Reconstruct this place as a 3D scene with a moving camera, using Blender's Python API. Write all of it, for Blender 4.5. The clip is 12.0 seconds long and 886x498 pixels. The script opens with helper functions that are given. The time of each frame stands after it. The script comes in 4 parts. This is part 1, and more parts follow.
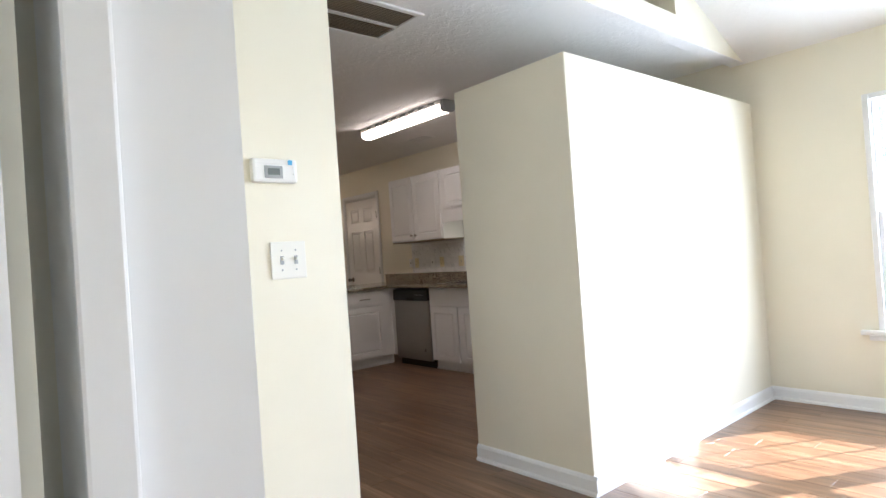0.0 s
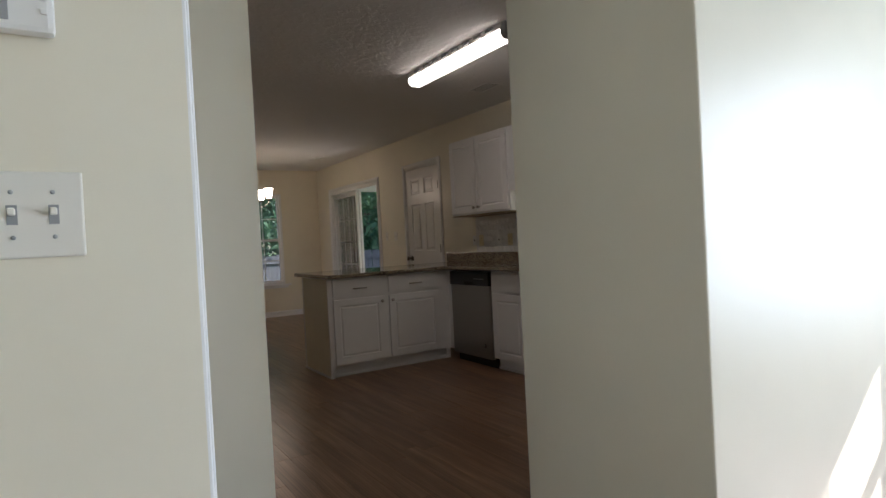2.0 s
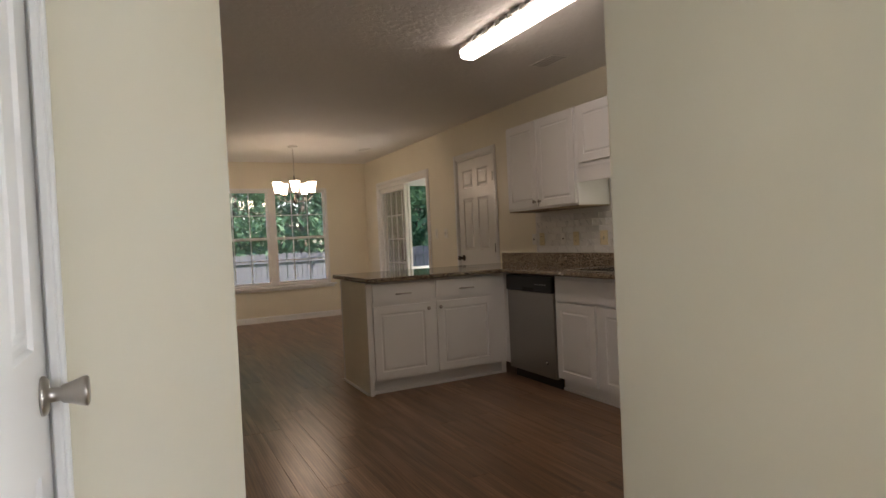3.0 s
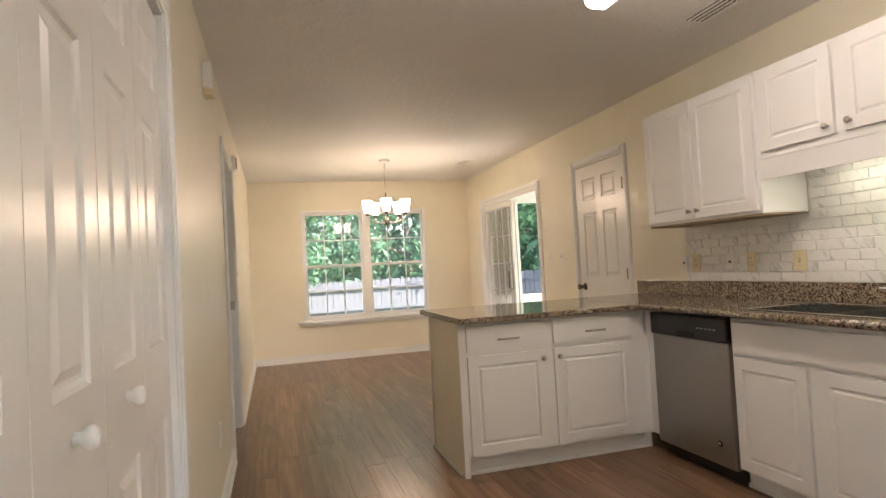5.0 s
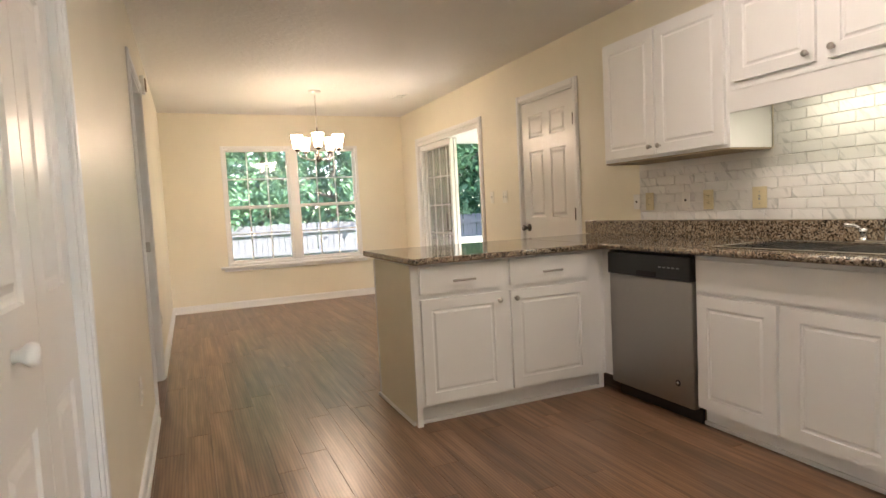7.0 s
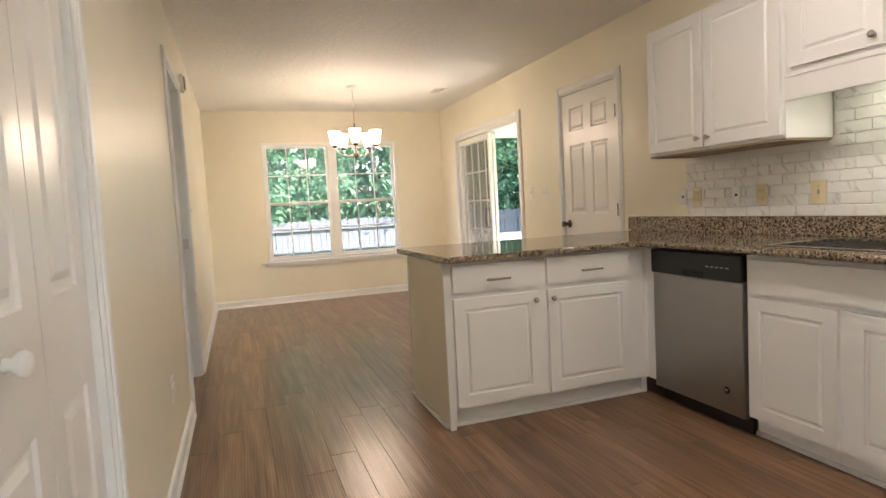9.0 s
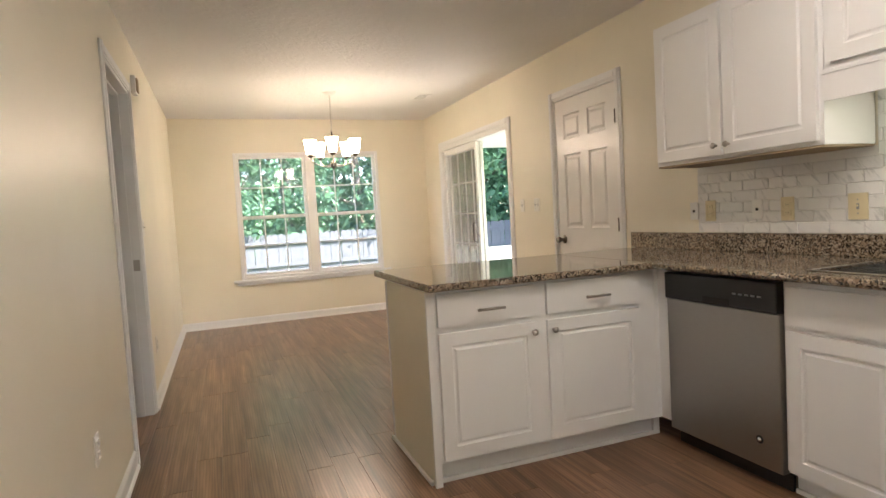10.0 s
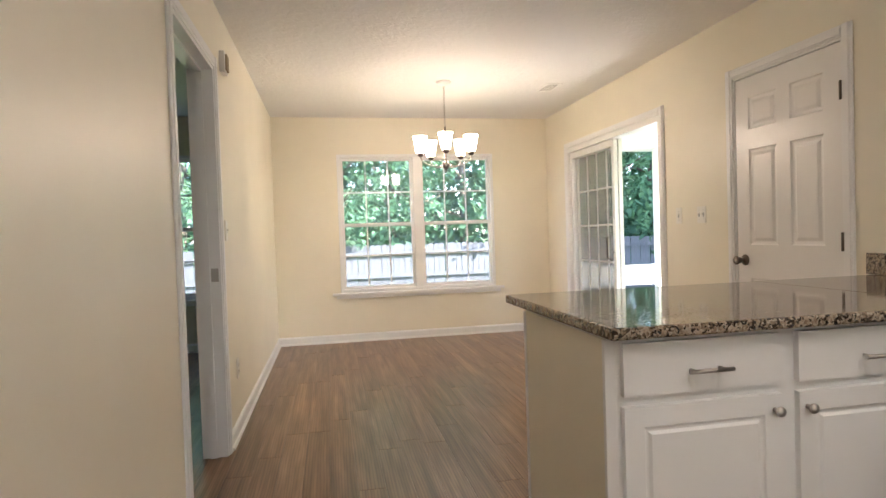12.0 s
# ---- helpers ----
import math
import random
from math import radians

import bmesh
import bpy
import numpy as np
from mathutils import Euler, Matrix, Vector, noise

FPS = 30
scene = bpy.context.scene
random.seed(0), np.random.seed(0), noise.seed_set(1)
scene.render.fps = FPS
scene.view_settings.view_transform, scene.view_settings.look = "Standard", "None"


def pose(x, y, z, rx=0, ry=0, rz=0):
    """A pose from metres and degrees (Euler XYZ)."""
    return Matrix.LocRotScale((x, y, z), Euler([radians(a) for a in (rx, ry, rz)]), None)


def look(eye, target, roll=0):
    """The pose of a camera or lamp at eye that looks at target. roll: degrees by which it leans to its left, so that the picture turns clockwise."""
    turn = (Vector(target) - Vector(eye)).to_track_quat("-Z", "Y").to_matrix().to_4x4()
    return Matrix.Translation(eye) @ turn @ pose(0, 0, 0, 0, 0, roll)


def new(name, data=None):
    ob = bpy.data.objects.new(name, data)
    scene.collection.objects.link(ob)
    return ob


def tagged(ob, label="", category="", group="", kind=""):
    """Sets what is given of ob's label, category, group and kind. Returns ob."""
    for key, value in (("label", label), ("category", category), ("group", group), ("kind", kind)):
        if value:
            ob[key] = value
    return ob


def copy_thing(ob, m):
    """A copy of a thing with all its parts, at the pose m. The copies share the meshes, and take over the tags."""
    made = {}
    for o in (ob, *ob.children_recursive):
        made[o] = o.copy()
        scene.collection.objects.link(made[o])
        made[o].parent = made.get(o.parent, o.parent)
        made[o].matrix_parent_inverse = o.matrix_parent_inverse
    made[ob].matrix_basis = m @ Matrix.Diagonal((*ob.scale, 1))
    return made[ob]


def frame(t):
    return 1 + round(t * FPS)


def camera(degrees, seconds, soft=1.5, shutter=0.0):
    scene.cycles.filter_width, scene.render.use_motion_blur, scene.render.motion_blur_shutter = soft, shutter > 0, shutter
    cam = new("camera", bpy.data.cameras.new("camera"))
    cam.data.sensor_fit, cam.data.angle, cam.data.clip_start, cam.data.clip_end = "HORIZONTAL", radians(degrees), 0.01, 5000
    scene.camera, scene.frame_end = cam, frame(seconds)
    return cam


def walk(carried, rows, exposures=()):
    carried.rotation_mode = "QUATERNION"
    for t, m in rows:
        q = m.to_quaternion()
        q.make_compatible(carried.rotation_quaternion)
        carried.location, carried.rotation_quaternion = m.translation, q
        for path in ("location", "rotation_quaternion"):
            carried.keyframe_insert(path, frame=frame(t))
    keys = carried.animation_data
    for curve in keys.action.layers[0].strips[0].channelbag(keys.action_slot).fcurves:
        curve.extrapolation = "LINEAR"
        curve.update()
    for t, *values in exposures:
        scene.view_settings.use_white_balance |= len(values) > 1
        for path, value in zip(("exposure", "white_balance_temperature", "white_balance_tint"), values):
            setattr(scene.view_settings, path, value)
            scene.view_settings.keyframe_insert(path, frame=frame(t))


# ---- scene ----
cam = camera(74.6, 12.0)
PATH = [
    (0, (0.463, 0.547, 1.175), (1.766, 2.063, 1.198), -4.0),
    (0.5, (0.67, 0.708, 1.18), (1.987, 2.212, 1.243), -4.3),
    (1, (0.87, 0.873, 1.163), (2.236, 2.334, 1.171), -3.0),
    (1.5, (1.076, 1.079, 1.156), (2.433, 2.547, 1.102), -2.6),
    (2, (1.32, 1.276, 1.133), (2.382, 2.971, 1.102), -3.0),
    (2.5, (1.529, 1.543, 1.175), (2.421, 3.332, 1.118), -2.6),
    (3, (1.657, 1.849, 1.162), (2.56, 3.633, 1.124), -2.7),
    (3.2, (1.711, 1.957, 1.161), (2.544, 3.775, 1.121), -3.0),
    (4.8, (2.084, 2.755, 1.166), (2.704, 4.657, 1.135), -3.2),
    (5, (2.124, 2.873, 1.175), (2.683, 4.792, 1.237), -3.2),
    (5.5, (2.152, 3.039, 1.192), (2.679, 4.967, 1.272), -3.2),
    (6, (2.096, 3.168, 1.186), (2.869, 5.012, 1.197), -3.2),
    (6.5, (2.075, 3.198, 1.161), (2.882, 5.026, 1.081), -3.2),
    (7, (2.072, 3.198, 1.13), (2.865, 5.029, 0.992), -2.9),
    (7.2, (2.077, 3.199, 1.13), (2.882, 5.023, 0.964), -2.8),
    (8.8, (2.127, 3.219, 1.132), (2.827, 5.086, 0.985), -3.0),
    (9, (2.149, 3.269, 1.135), (2.807, 5.152, 0.988), -3.1),
    (9.5, (2.234, 3.466, 1.145), (2.89, 5.355, 1.083), -3.3),
    (10, (2.306, 3.669, 1.167), (3.012, 5.537, 1.053), -3.3),
    (10.5, (2.373, 3.874, 1.157), (3.061, 5.747, 1.022), -3.6),
    (11, (2.369, 4.092, 1.154), (3.066, 5.961, 1.003), -2.4),
    (11.5, (2.326, 4.351, 1.167), (2.973, 6.242, 1.105), -2.0),
    (12, (2.389, 4.56, 1.137), (2.77, 6.523, 1.088), -1.9),
]
EXPOSURES = [
    (0.0, 2.2, 6000, 19), (1.0, 1.62, 6000, 19), (1.5, 1.4, 6050, 19), (2.0, 1.12, 6000, 17), (2.5, 1.3, 6350, 19), (3.2, 1.98, 6600, 20),
    (4.8, 3.05, 6550, 18), (5.5, 3.23, 6550, 18), (9.0, 3.3, 6350, 15), (12.0, 3.33, 6000, 16),
]
walk(cam, [(t, look(eye, target, roll)) for t, eye, target, roll in PATH], EXPOSURES)

# ---- light ----
SUN_WAY = Vector((-1.0, 0.6, -0.8)).normalized()
world = bpy.data.worlds.new("sky")
scene.world = world
world.use_nodes = True
wn = world.node_tree.nodes
sky = wn.new("ShaderNodeTexSky")
sky.sky_type = "NISHITA"
sky.sun_disc = False
sky.sun_elevation = math.asin(-SUN_WAY.z)
sky.sun_rotation = math.atan2(-SUN_WAY.x, -SUN_WAY.y)
wn["Background"].inputs["Strength"].default_value = 0.15
world.node_tree.links.new(sky.outputs["Color"], wn["Background"].inputs["Color"])


def lamp(name, kind, m, energy, colour, label, **sizes):
    data = bpy.data.lights.new(name, kind)
    data.energy, data.color = energy, colour
    if kind == "SUN":
        data.angle = sizes["angle"]
    if kind == "AREA":
        data.shape, data.size, data.size_y = "RECTANGLE", sizes["size"], sizes["size_y"]
    if kind == "POINT":
        data.shadow_soft_size = sizes["radius"]
    ob = new(name, data)
    ob.matrix_world = m
    return ob


sun = lamp("sun", "SUN", look((20, -10, 16), Vector((20, -10, 16)) + SUN_WAY), 5.0, (1.0, 0.94, 0.85), "", angle=radians(0.5))
lamp("tube_light", "AREA", pose(3.635, 4.66, 2.325), 0.62, (1.0, 0.86, 0.72), "", size=0.12, size_y=1.08)
lamp("sink_light", "AREA", pose(4.72, 4.75, 1.60, 0, 12, 0), 0.2, (1.0, 0.97, 0.72), "", size=0.08, size_y=0.6)
lamp("front_window_sky", "AREA", pose(3.2, -1.63, 1.27, 90, 0, 180), 57, (0.7, 0.87, 1.0), "", size=1.9, size_y=1.4)
lamp("side_window_sky", "AREA", pose(5.03, 0.66, 1.26, 90, 0, 90), 46, (0.74, 0.89, 1.0), "", size=1.7, size_y=1.4)
CHANDELIER = Vector((3.39, 9.45, 2.44))
for k in range(5):
    a = radians(72 * k + 43)
    lamp("chandelier_bulb", "POINT", pose(CHANDELIER.x + 0.225 * math.cos(a), CHANDELIER.y + 0.225 * math.sin(a), 1.90), 0.045, (1.0, 0.74, 0.52), "", radius=0.03)


# ---- materials ----
class Nodes:
    """A short hand for node materials."""

    def __init__(self, name):
        self.mat = bpy.data.materials.new(name)
        self.mat.use_nodes = True
        self.tree = self.mat.node_tree
        self.bsdf = self.tree.nodes["Principled BSDF"]
        self.out = self.tree.nodes["Material Output"]

    def add(self, kind, **values):
        node = self.tree.nodes.new(kind)
        for key, value in values.items():
            if key in node.inputs:
                node.inputs[key].default_value = value
        return node

    def link(self, a, b):
        self.tree.links.new(a, b)

    def coords(self, scale=(1, 1, 1), rot=(0, 0, 0), space="Object"):
        tc = self.add("ShaderNodeTexCoord")
        mp = self.add("ShaderNodeMapping")
        mp.inputs["Scale"].default_value = scale
        mp.inputs["Rotation"].default_value = rot
        self.link(tc.outputs[space], mp.inputs["Vector"])
        return mp.outputs["Vector"]

    def noise(self, vec, scale, detail=4.0, rough=0.55):
        n = self.add("ShaderNodeTexNoise", Scale=scale, Detail=detail, Roughness=rough)
        self.link(vec, n.inputs["Vector"])
        return n.outputs["Fac"]

    def ramp(self, fac, stops):
        r = self.add("ShaderNodeValToRGB")
        el = r.color_ramp.elements
        while len(el) < len(stops):
            el.new(0.5)
        for e, (p, c) in zip(el, stops):
            e.position, e.color = p, (*c, 1)
        self.link(fac, r.inputs["Fac"])
        return r.outputs["Color"]

    def mix(self, fac, a, b, blend="MIX"):
        m = self.tree.nodes.new("ShaderNodeMix")
        m.data_type, m.blend_type = "RGBA", blend
        for sock, value in ((m.inputs[0], fac), (m.inputs[6], a), (m.inputs[7], b)):
            if hasattr(value, "links"):
                self.link(value, sock)
            else:
                sock.default_value = value if isinstance(value, float) else (*value, 1)
        return m.outputs[2]

    def bump(self, height, strength, distance):
        b = self.add("ShaderNodeBump", Strength=strength, Distance=distance)
        self.link(height, b.inputs["Height"])
        self.link(b.outputs["Normal"], self.bsdf.inputs["Normal"])

    def set(self, colour=None, rough=0.5, metal=0.0, spec=None, coat=None):
        if colour is not None:
            if hasattr(colour, "links"):
                self.link(colour, self.bsdf.inputs["Base Color"])
            else:
                self.bsdf.inputs["Base Color"].default_value = (*colour, 1)
        if hasattr(rough, "links"):
            self.link(rough, self.bsdf.inputs["Roughness"])
        else:
            self.bsdf.inputs["Roughness"].default_value = rough
        self.bsdf.inputs["Metallic"].default_value = metal
        if spec is not None:
            self.bsdf.inputs["Specular IOR Level"].default_value = spec
        if coat is not None:
            self.bsdf.inputs["Coat Weight"].default_value = coat
            self.bsdf.inputs["Coat Roughness"].default_value = 0.08
        return self.mat


def paint(name, colour, rough, bump_scale=0.0, strength=0.2, distance=0.001, wear=0.04):
    n = Nodes(name)
    v = n.coords()
    big = n.noise(v, 1.3, 3.0)
    c = n.ramp(big, [(0.3, tuple(x * (1 - wear) for x in colour)), (0.7, tuple(min(1, x * (1 + wear)) for x in colour))])
    if bump_scale:
        n.bump(n.noise(v, bump_scale, 3.0), strength, distance)
    return n.set(c, rough)


def metal(name, colour, rough, brushed=None):
    n = Nodes(name)
    if brushed:
        v = n.coords(brushed)
        f = n.noise(v, 30.0, 3.0)
        c = n.ramp(f, [(0.3, tuple(x * 0.85 for x in colour)), (0.7, colour)])
        n.bump(f, 0.08, 0.0005)
        return n.set(c, rough, 1.0)
    return n.set(colour, rough, 1.0)


def knockdown():
    n = Nodes("textured_ceiling_paint")
    v = n.coords()
    f = n.noise(v, 22.0, 4.0, 0.6)
    r = n.ramp(f, [(0.47, (0, 0, 0)), (0.56, (1, 1, 1))])
    n.bump(r, 0.35, 0.004)
    return n.set(n.ramp(n.noise(v, 1.0), [(0.3, (0.79, 0.775, 0.75)), (0.7, (0.83, 0.815, 0.79))]), 0.75)


def floor_wood():
    n = Nodes("laminate_wood")
    info = n.add("ShaderNodeObjectInfo")
    geo = n.add("ShaderNodeNewGeometry")
    rnd = n.add("ShaderNodeMath")
    rnd.operation = "ADD"
    n.link(info.outputs["Random"], rnd.inputs[0])
    n.link(geo.outputs["Random Per Island"], rnd.inputs[1])
    frac = n.add("ShaderNodeMath")
    frac.operation = "FRACT"
    n.link(rnd.outputs[0], frac.inputs[0])
    tc = n.add("ShaderNodeTexCoord")
    shift = n.add("ShaderNodeVectorMath")
    shift.operation = "MULTIPLY_ADD"
    comb = n.add("ShaderNodeCombineXYZ")
    for k in range(3):
        n.link(frac.outputs[0], comb.inputs[k])
    n.link(comb.outputs[0], shift.inputs[0])
    shift.inputs[1].default_value = (7, 13, 5)
    n.link(tc.outputs["Object"], shift.inputs[2])

    def mapped(scale):
        m = n.add("ShaderNodeMapping")
        m.inputs["Scale"].default_value = scale
        n.link(shift.outputs[0], m.inputs["Vector"])
        return m.outputs["Vector"]

    # strips within a board, of uneven tone, with fine pores and cathedral figure
    strip = n.noise(mapped((18, 0.8, 1)), 1.0, 1.0, 0.5)
    grain = n.noise(mapped((34, 2.0, 1)), 1.0, 2.0, 0.55)
    streak = n.noise(mapped((15, 1.3, 1)), 1.0, 3.0, 0.6)
    figure = n.add("ShaderNodeTexWave", Scale=1.0, Distortion=7.0, Detail=2.0)
    figure.inputs["Detail Scale"].default_value = 0.8
    n.link(mapped((22, 1.6, 1)), figure.inputs["Vector"])
    base = n.ramp(grain, [(0.25, (0.15, 0.084, 0.048)), (0.5, (0.24, 0.14, 0.081)), (0.78, (0.355, 0.215, 0.13))])
    tone = n.ramp(strip, [(0.3, (0.75, 0.73, 0.71)), (0.7, (1.16, 1.15, 1.14))])
    c = n.mix(1.0, base, tone, "MULTIPLY")
    board = n.ramp(frac.outputs[0], [(0.0, (0.83, 0.81, 0.79)), (1.0, (1.12, 1.13, 1.14))])
    c = n.mix(1.0, c, board, "MULTIPLY")
    c = n.mix(0.4, c, n.ramp(figure.outputs["Fac"], [(0.1, (0.5, 0.46, 0.43)), (0.6, (1.1, 1.1, 1.1))]), "MULTIPLY")
    c = n.mix(0.45, c, n.ramp(streak, [(0.32, (0.55, 0.52, 0.5)), (0.62, (1.1, 1.1, 1.1))]), "MULTIPLY")
    return n.set(c, 0.28, spec=0.5)


def granite():
    n = Nodes("speckled_granite")
    v = n.coords()
    warp = n.add("ShaderNodeTexNoise", Scale=60.0, Detail=2.0)
    n.link(v, warp.inputs["Vector"])
    add = n.add("ShaderNodeVectorMath")
    add.operation = "MULTIPLY_ADD"
    n.link(warp.outputs["Color"], add.inputs[0])
    add.inputs[1].default_value = (0.02, 0.02, 0.02)
    n.link(v, add.inputs[2])
    vo = n.add("ShaderNodeTexVoronoi", Scale=150.0)
    n.link(add.outputs[0], vo.inputs["Vector"])
    sep = n.add("ShaderNodeSeparateColor")
    n.link(vo.outputs["Color"], sep.inputs[0])
    c = n.ramp(sep.outputs[0], [(0.0, (0.016, 0.013, 0.011)), (0.3, (0.05, 0.036, 0.026)), (0.42, (0.2, 0.145, 0.095)), (0.68, (0.33, 0.255, 0.18)), (0.9, (0.42, 0.36, 0.28))])
    fine = n.noise(v, 350.0, 2.0)
    c = n.mix(0.5, c, n.ramp(fine, [(0.35, (0.6, 0.58, 0.55)), (0.65, (1.1, 1.1, 1.1))]), "MULTIPLY")
    return n.set(c, 0.07, spec=0.6)


def marble():
    n = Nodes("marble_tile")
    info = n.add("ShaderNodeObjectInfo")
    v = n.coords()
    shift = n.add("ShaderNodeVectorMath")
    shift.operation = "ADD"
    comb = n.add("ShaderNodeCombineXYZ")
    mul = n.add("ShaderNodeMath")
    mul.operation = "MULTIPLY"
    mul.inputs[1].default_value = 9.0
    n.link(info.outputs["Random"], mul.inputs[0])
    n.link(mul.outputs[0], comb.inputs[2])
    n.link(v, shift.inputs[0])
    n.link(comb.outputs[0], shift.inputs[1])
    # sparse slanting veins over soft clouds
    slant = n.add("ShaderNodeMapping")
    slant.inputs["Rotation"].default_value = (0, radians(52), 0)
    slant.vector_type = "TEXTURE"
    slant.inputs["Scale"].default_value = (0.16, 1, 0.04)
    n.link(shift.outputs[0], slant.inputs["Vector"])
    f = n.noise(slant.outputs["Vector"], 1.0, 4.0, 0.6)
    c = n.ramp(f, [(0.0, (0.82, 0.81, 0.79)), (0.56, (0.81, 0.80, 0.78)), (0.66, (0.60, 0.60, 0.59)), (0.8, (0.5, 0.5, 0.49))])
    cloud = n.ramp(n.noise(shift.outputs[0], 6.0), [(0.35, (0.93, 0.93, 0.935)), (0.65, (1, 1, 1))])
    return n.set(n.mix(1.0, c, cloud, "MULTIPLY"), 0.2)


def leaf(name, dark, light):
    n = Nodes(name)
    geo = n.add("ShaderNodeNewGeometry")
    c = n.ramp(geo.outputs["Random Per Island"], [(0.0, dark), (1.0, light)])
    n.set(c, 0.65)
    tr = n.add("ShaderNodeBsdfTranslucent")
    n.link(c, tr.inputs["Color"])
    mx = n.add("ShaderNodeMixShader", Fac=0.5)
    n.link(n.bsdf.outputs[0], mx.inputs[1])
    n.link(tr.outputs[0], mx.inputs[2])
    n.link(mx.outputs[0], n.out.inputs["Surface"])
    return n.mat


def weathered(name, a, b, scale, rough=0.8):
    n = Nodes(name)
    v = n.coords(scale)
    f = n.noise(v, 3.0, 6.0, 0.65)
    n.bump(f, 0.4, 0.004)
    return n.set(n.ramp(f, [(0.3, a), (0.7, b)]), rough)


def pane_glass():
    n = Nodes("window_glass")
    n.tree.nodes.remove(n.bsdf)
    lw = n.add("ShaderNodeLayerWeight", Blend=0.5)
    pw = n.add("ShaderNodeMath")
    pw.operation = "POWER"
    pw.inputs[1].default_value = 5.0
    n.link(lw.outputs["Facing"], pw.inputs[0])
    fr = n.add("ShaderNodeMath")
    fr.operation = "MULTIPLY_ADD"
    fr.inputs[1].default_value = 0.9
    fr.inputs[2].default_value = 0.035
    n.link(pw.outputs[0], fr.inputs[0])
    tr = n.add("ShaderNodeBsdfTransparent")
    gl = n.add("ShaderNodeBsdfGlossy", Roughness=0.01)
    mx = n.add("ShaderNodeMixShader")
    n.link(fr.outputs[0], mx.inputs[0])
    n.link(tr.outputs[0], mx.inputs[1])
    n.link(gl.outputs[0], mx.inputs[2])
    # a little translucent white, put in for the pale haze of reflections
    haze = n.add("ShaderNodeBsdfTranslucent", Color=(0.85, 0.92, 0.9, 1))
    haze_mix = n.add("ShaderNodeMixShader", Fac=0.035)
    n.link(mx.outputs[0], haze_mix.inputs[1])
    n.link(haze.outputs[0], haze_mix.inputs[2])
    n.link(haze_mix.outputs[0], n.out.inputs["Surface"])
    return n.mat


def glow(name, colour, strength, base=(0.9, 0.9, 0.88)):
    n = Nodes(name)
    n.bsdf.inputs["Emission Color"].default_value = (*colour, 1)
    n.bsdf.inputs["Emission Strength"].default_value = strength
    return n.set(base, 0.35)


def screen_mesh():
    n = Nodes("insect_mesh")
    n.set((0.05, 0.05, 0.05), 0.7)
    tr = n.add("ShaderNodeBsdfTransparent")
    mx = n.add("ShaderNodeMixShader", Fac=0.55)
    n.link(tr.outputs[0], mx.inputs[1])
    n.link(n.bsdf.outputs[0], mx.inputs[2])
    n.link(mx.outputs[0], n.out.inputs["Surface"])
    return n.mat


MESH = screen_mesh()
WALL = paint("cream_wall_paint", (0.79, 0.738, 0.60), 0.40, 180.0, 0.12, 0.0008)
CEIL = knockdown()
TRIM = paint("white_trim_paint", (0.80, 0.795, 0.78), 0.3, 60.0, 0.04, 0.0005, 0.02)
CABINET = paint("white_cabinet_paint", (0.82, 0.815, 0.80), 0.33, 90.0, 0.05, 0.0004, 0.02)
DOORP = paint("white_door_paint", (0.79, 0.775, 0.75), 0.3, 0.0)
ALMOND = paint("almond_plastic", (0.70, 0.61, 0.40), 0.35)
PLATE = paint("white_plastic", (0.8, 0.79, 0.76), 0.3)
GREYP = paint("grey_plastic", (0.32, 0.33, 0.33), 0.4)
SCREEN = paint("dark_lcd", (0.12, 0.14, 0.13), 0.15)
IVORY = paint("ivory_plastic", (0.78, 0.755, 0.68), 0.3)
BLUE = paint("blue_sticker", (0.08, 0.42, 0.72), 0.4)
BLACK = paint("black_plastic", (0.012, 0.012, 0.013), 0.28, 300.0, 0.1, 0.0001)
# near-black for ducts, slots and recesses: their inner shade put into the colour
DARK = paint("gap_shade", (0.02, 0.018, 0.016), 0.9)
DUST = paint("dusty_filter", (0.16, 0.12, 0.085), 0.9, 40.0, 0.4, 0.002, 0.2)
TAN = paint("tan_duct_board", (0.33, 0.26, 0.17), 0.8)
WOOD = floor_wood()
GRANITE = granite()
MARBLE = marble()
GROUT = paint("pale_grout", (0.8, 0.79, 0.76), 0.8, 200.0)
STEEL = metal("brushed_steel", (0.40, 0.385, 0.365), 0.34, (1, 1, 60))
SINK = metal("sink_steel", (0.6, 0.59, 0.57), 0.22)
CHROME = metal("chrome", (0.8, 0.8, 0.8), 0.07)
NICKEL = metal("satin_nickel", (0.42, 0.39, 0.355), 0.3)
BRASS = metal("aged_brass_hinge", (0.5, 0.45, 0.3), 0.35)
BRONZE = metal("dark_bronze", (0.12, 0.10, 0.085), 0.35)
GLASS = pane_glass()
SHADE = glow("lit_frosted_shade", (1.0, 0.78, 0.56), 6.8)
TUBE = glow("lit_diffuser", (1.0, 0.87, 0.73), 2.3)
UNDER = glow("lit_strip", (1.0, 0.97, 0.72), 0.5)
FENCE = weathered("weathered_fence_wood", (0.065, 0.069, 0.076), (0.115, 0.12, 0.13), (6, 6, 0.8))
BARK = weathered("tree_bark", (0.06, 0.045, 0.034), (0.16, 0.125, 0.1), (6, 6, 1.5), 0.95)
GRASS = weathered("lawn_grass", (0.05, 0.085, 0.02), (0.11, 0.15, 0.045), (1, 1, 1), 0.95)
DECK = weathered("pale_deck_boards", (0.5, 0.48, 0.45), (0.62, 0.6, 0.57), (1, 6, 1))
LEAF_A = leaf("broad_leaf", (0.07, 0.16, 0.085), (0.13, 0.26, 0.14))
LEAF_B = leaf("bright_leaf", (0.08, 0.18, 0.09), (0.15, 0.28, 0.15))
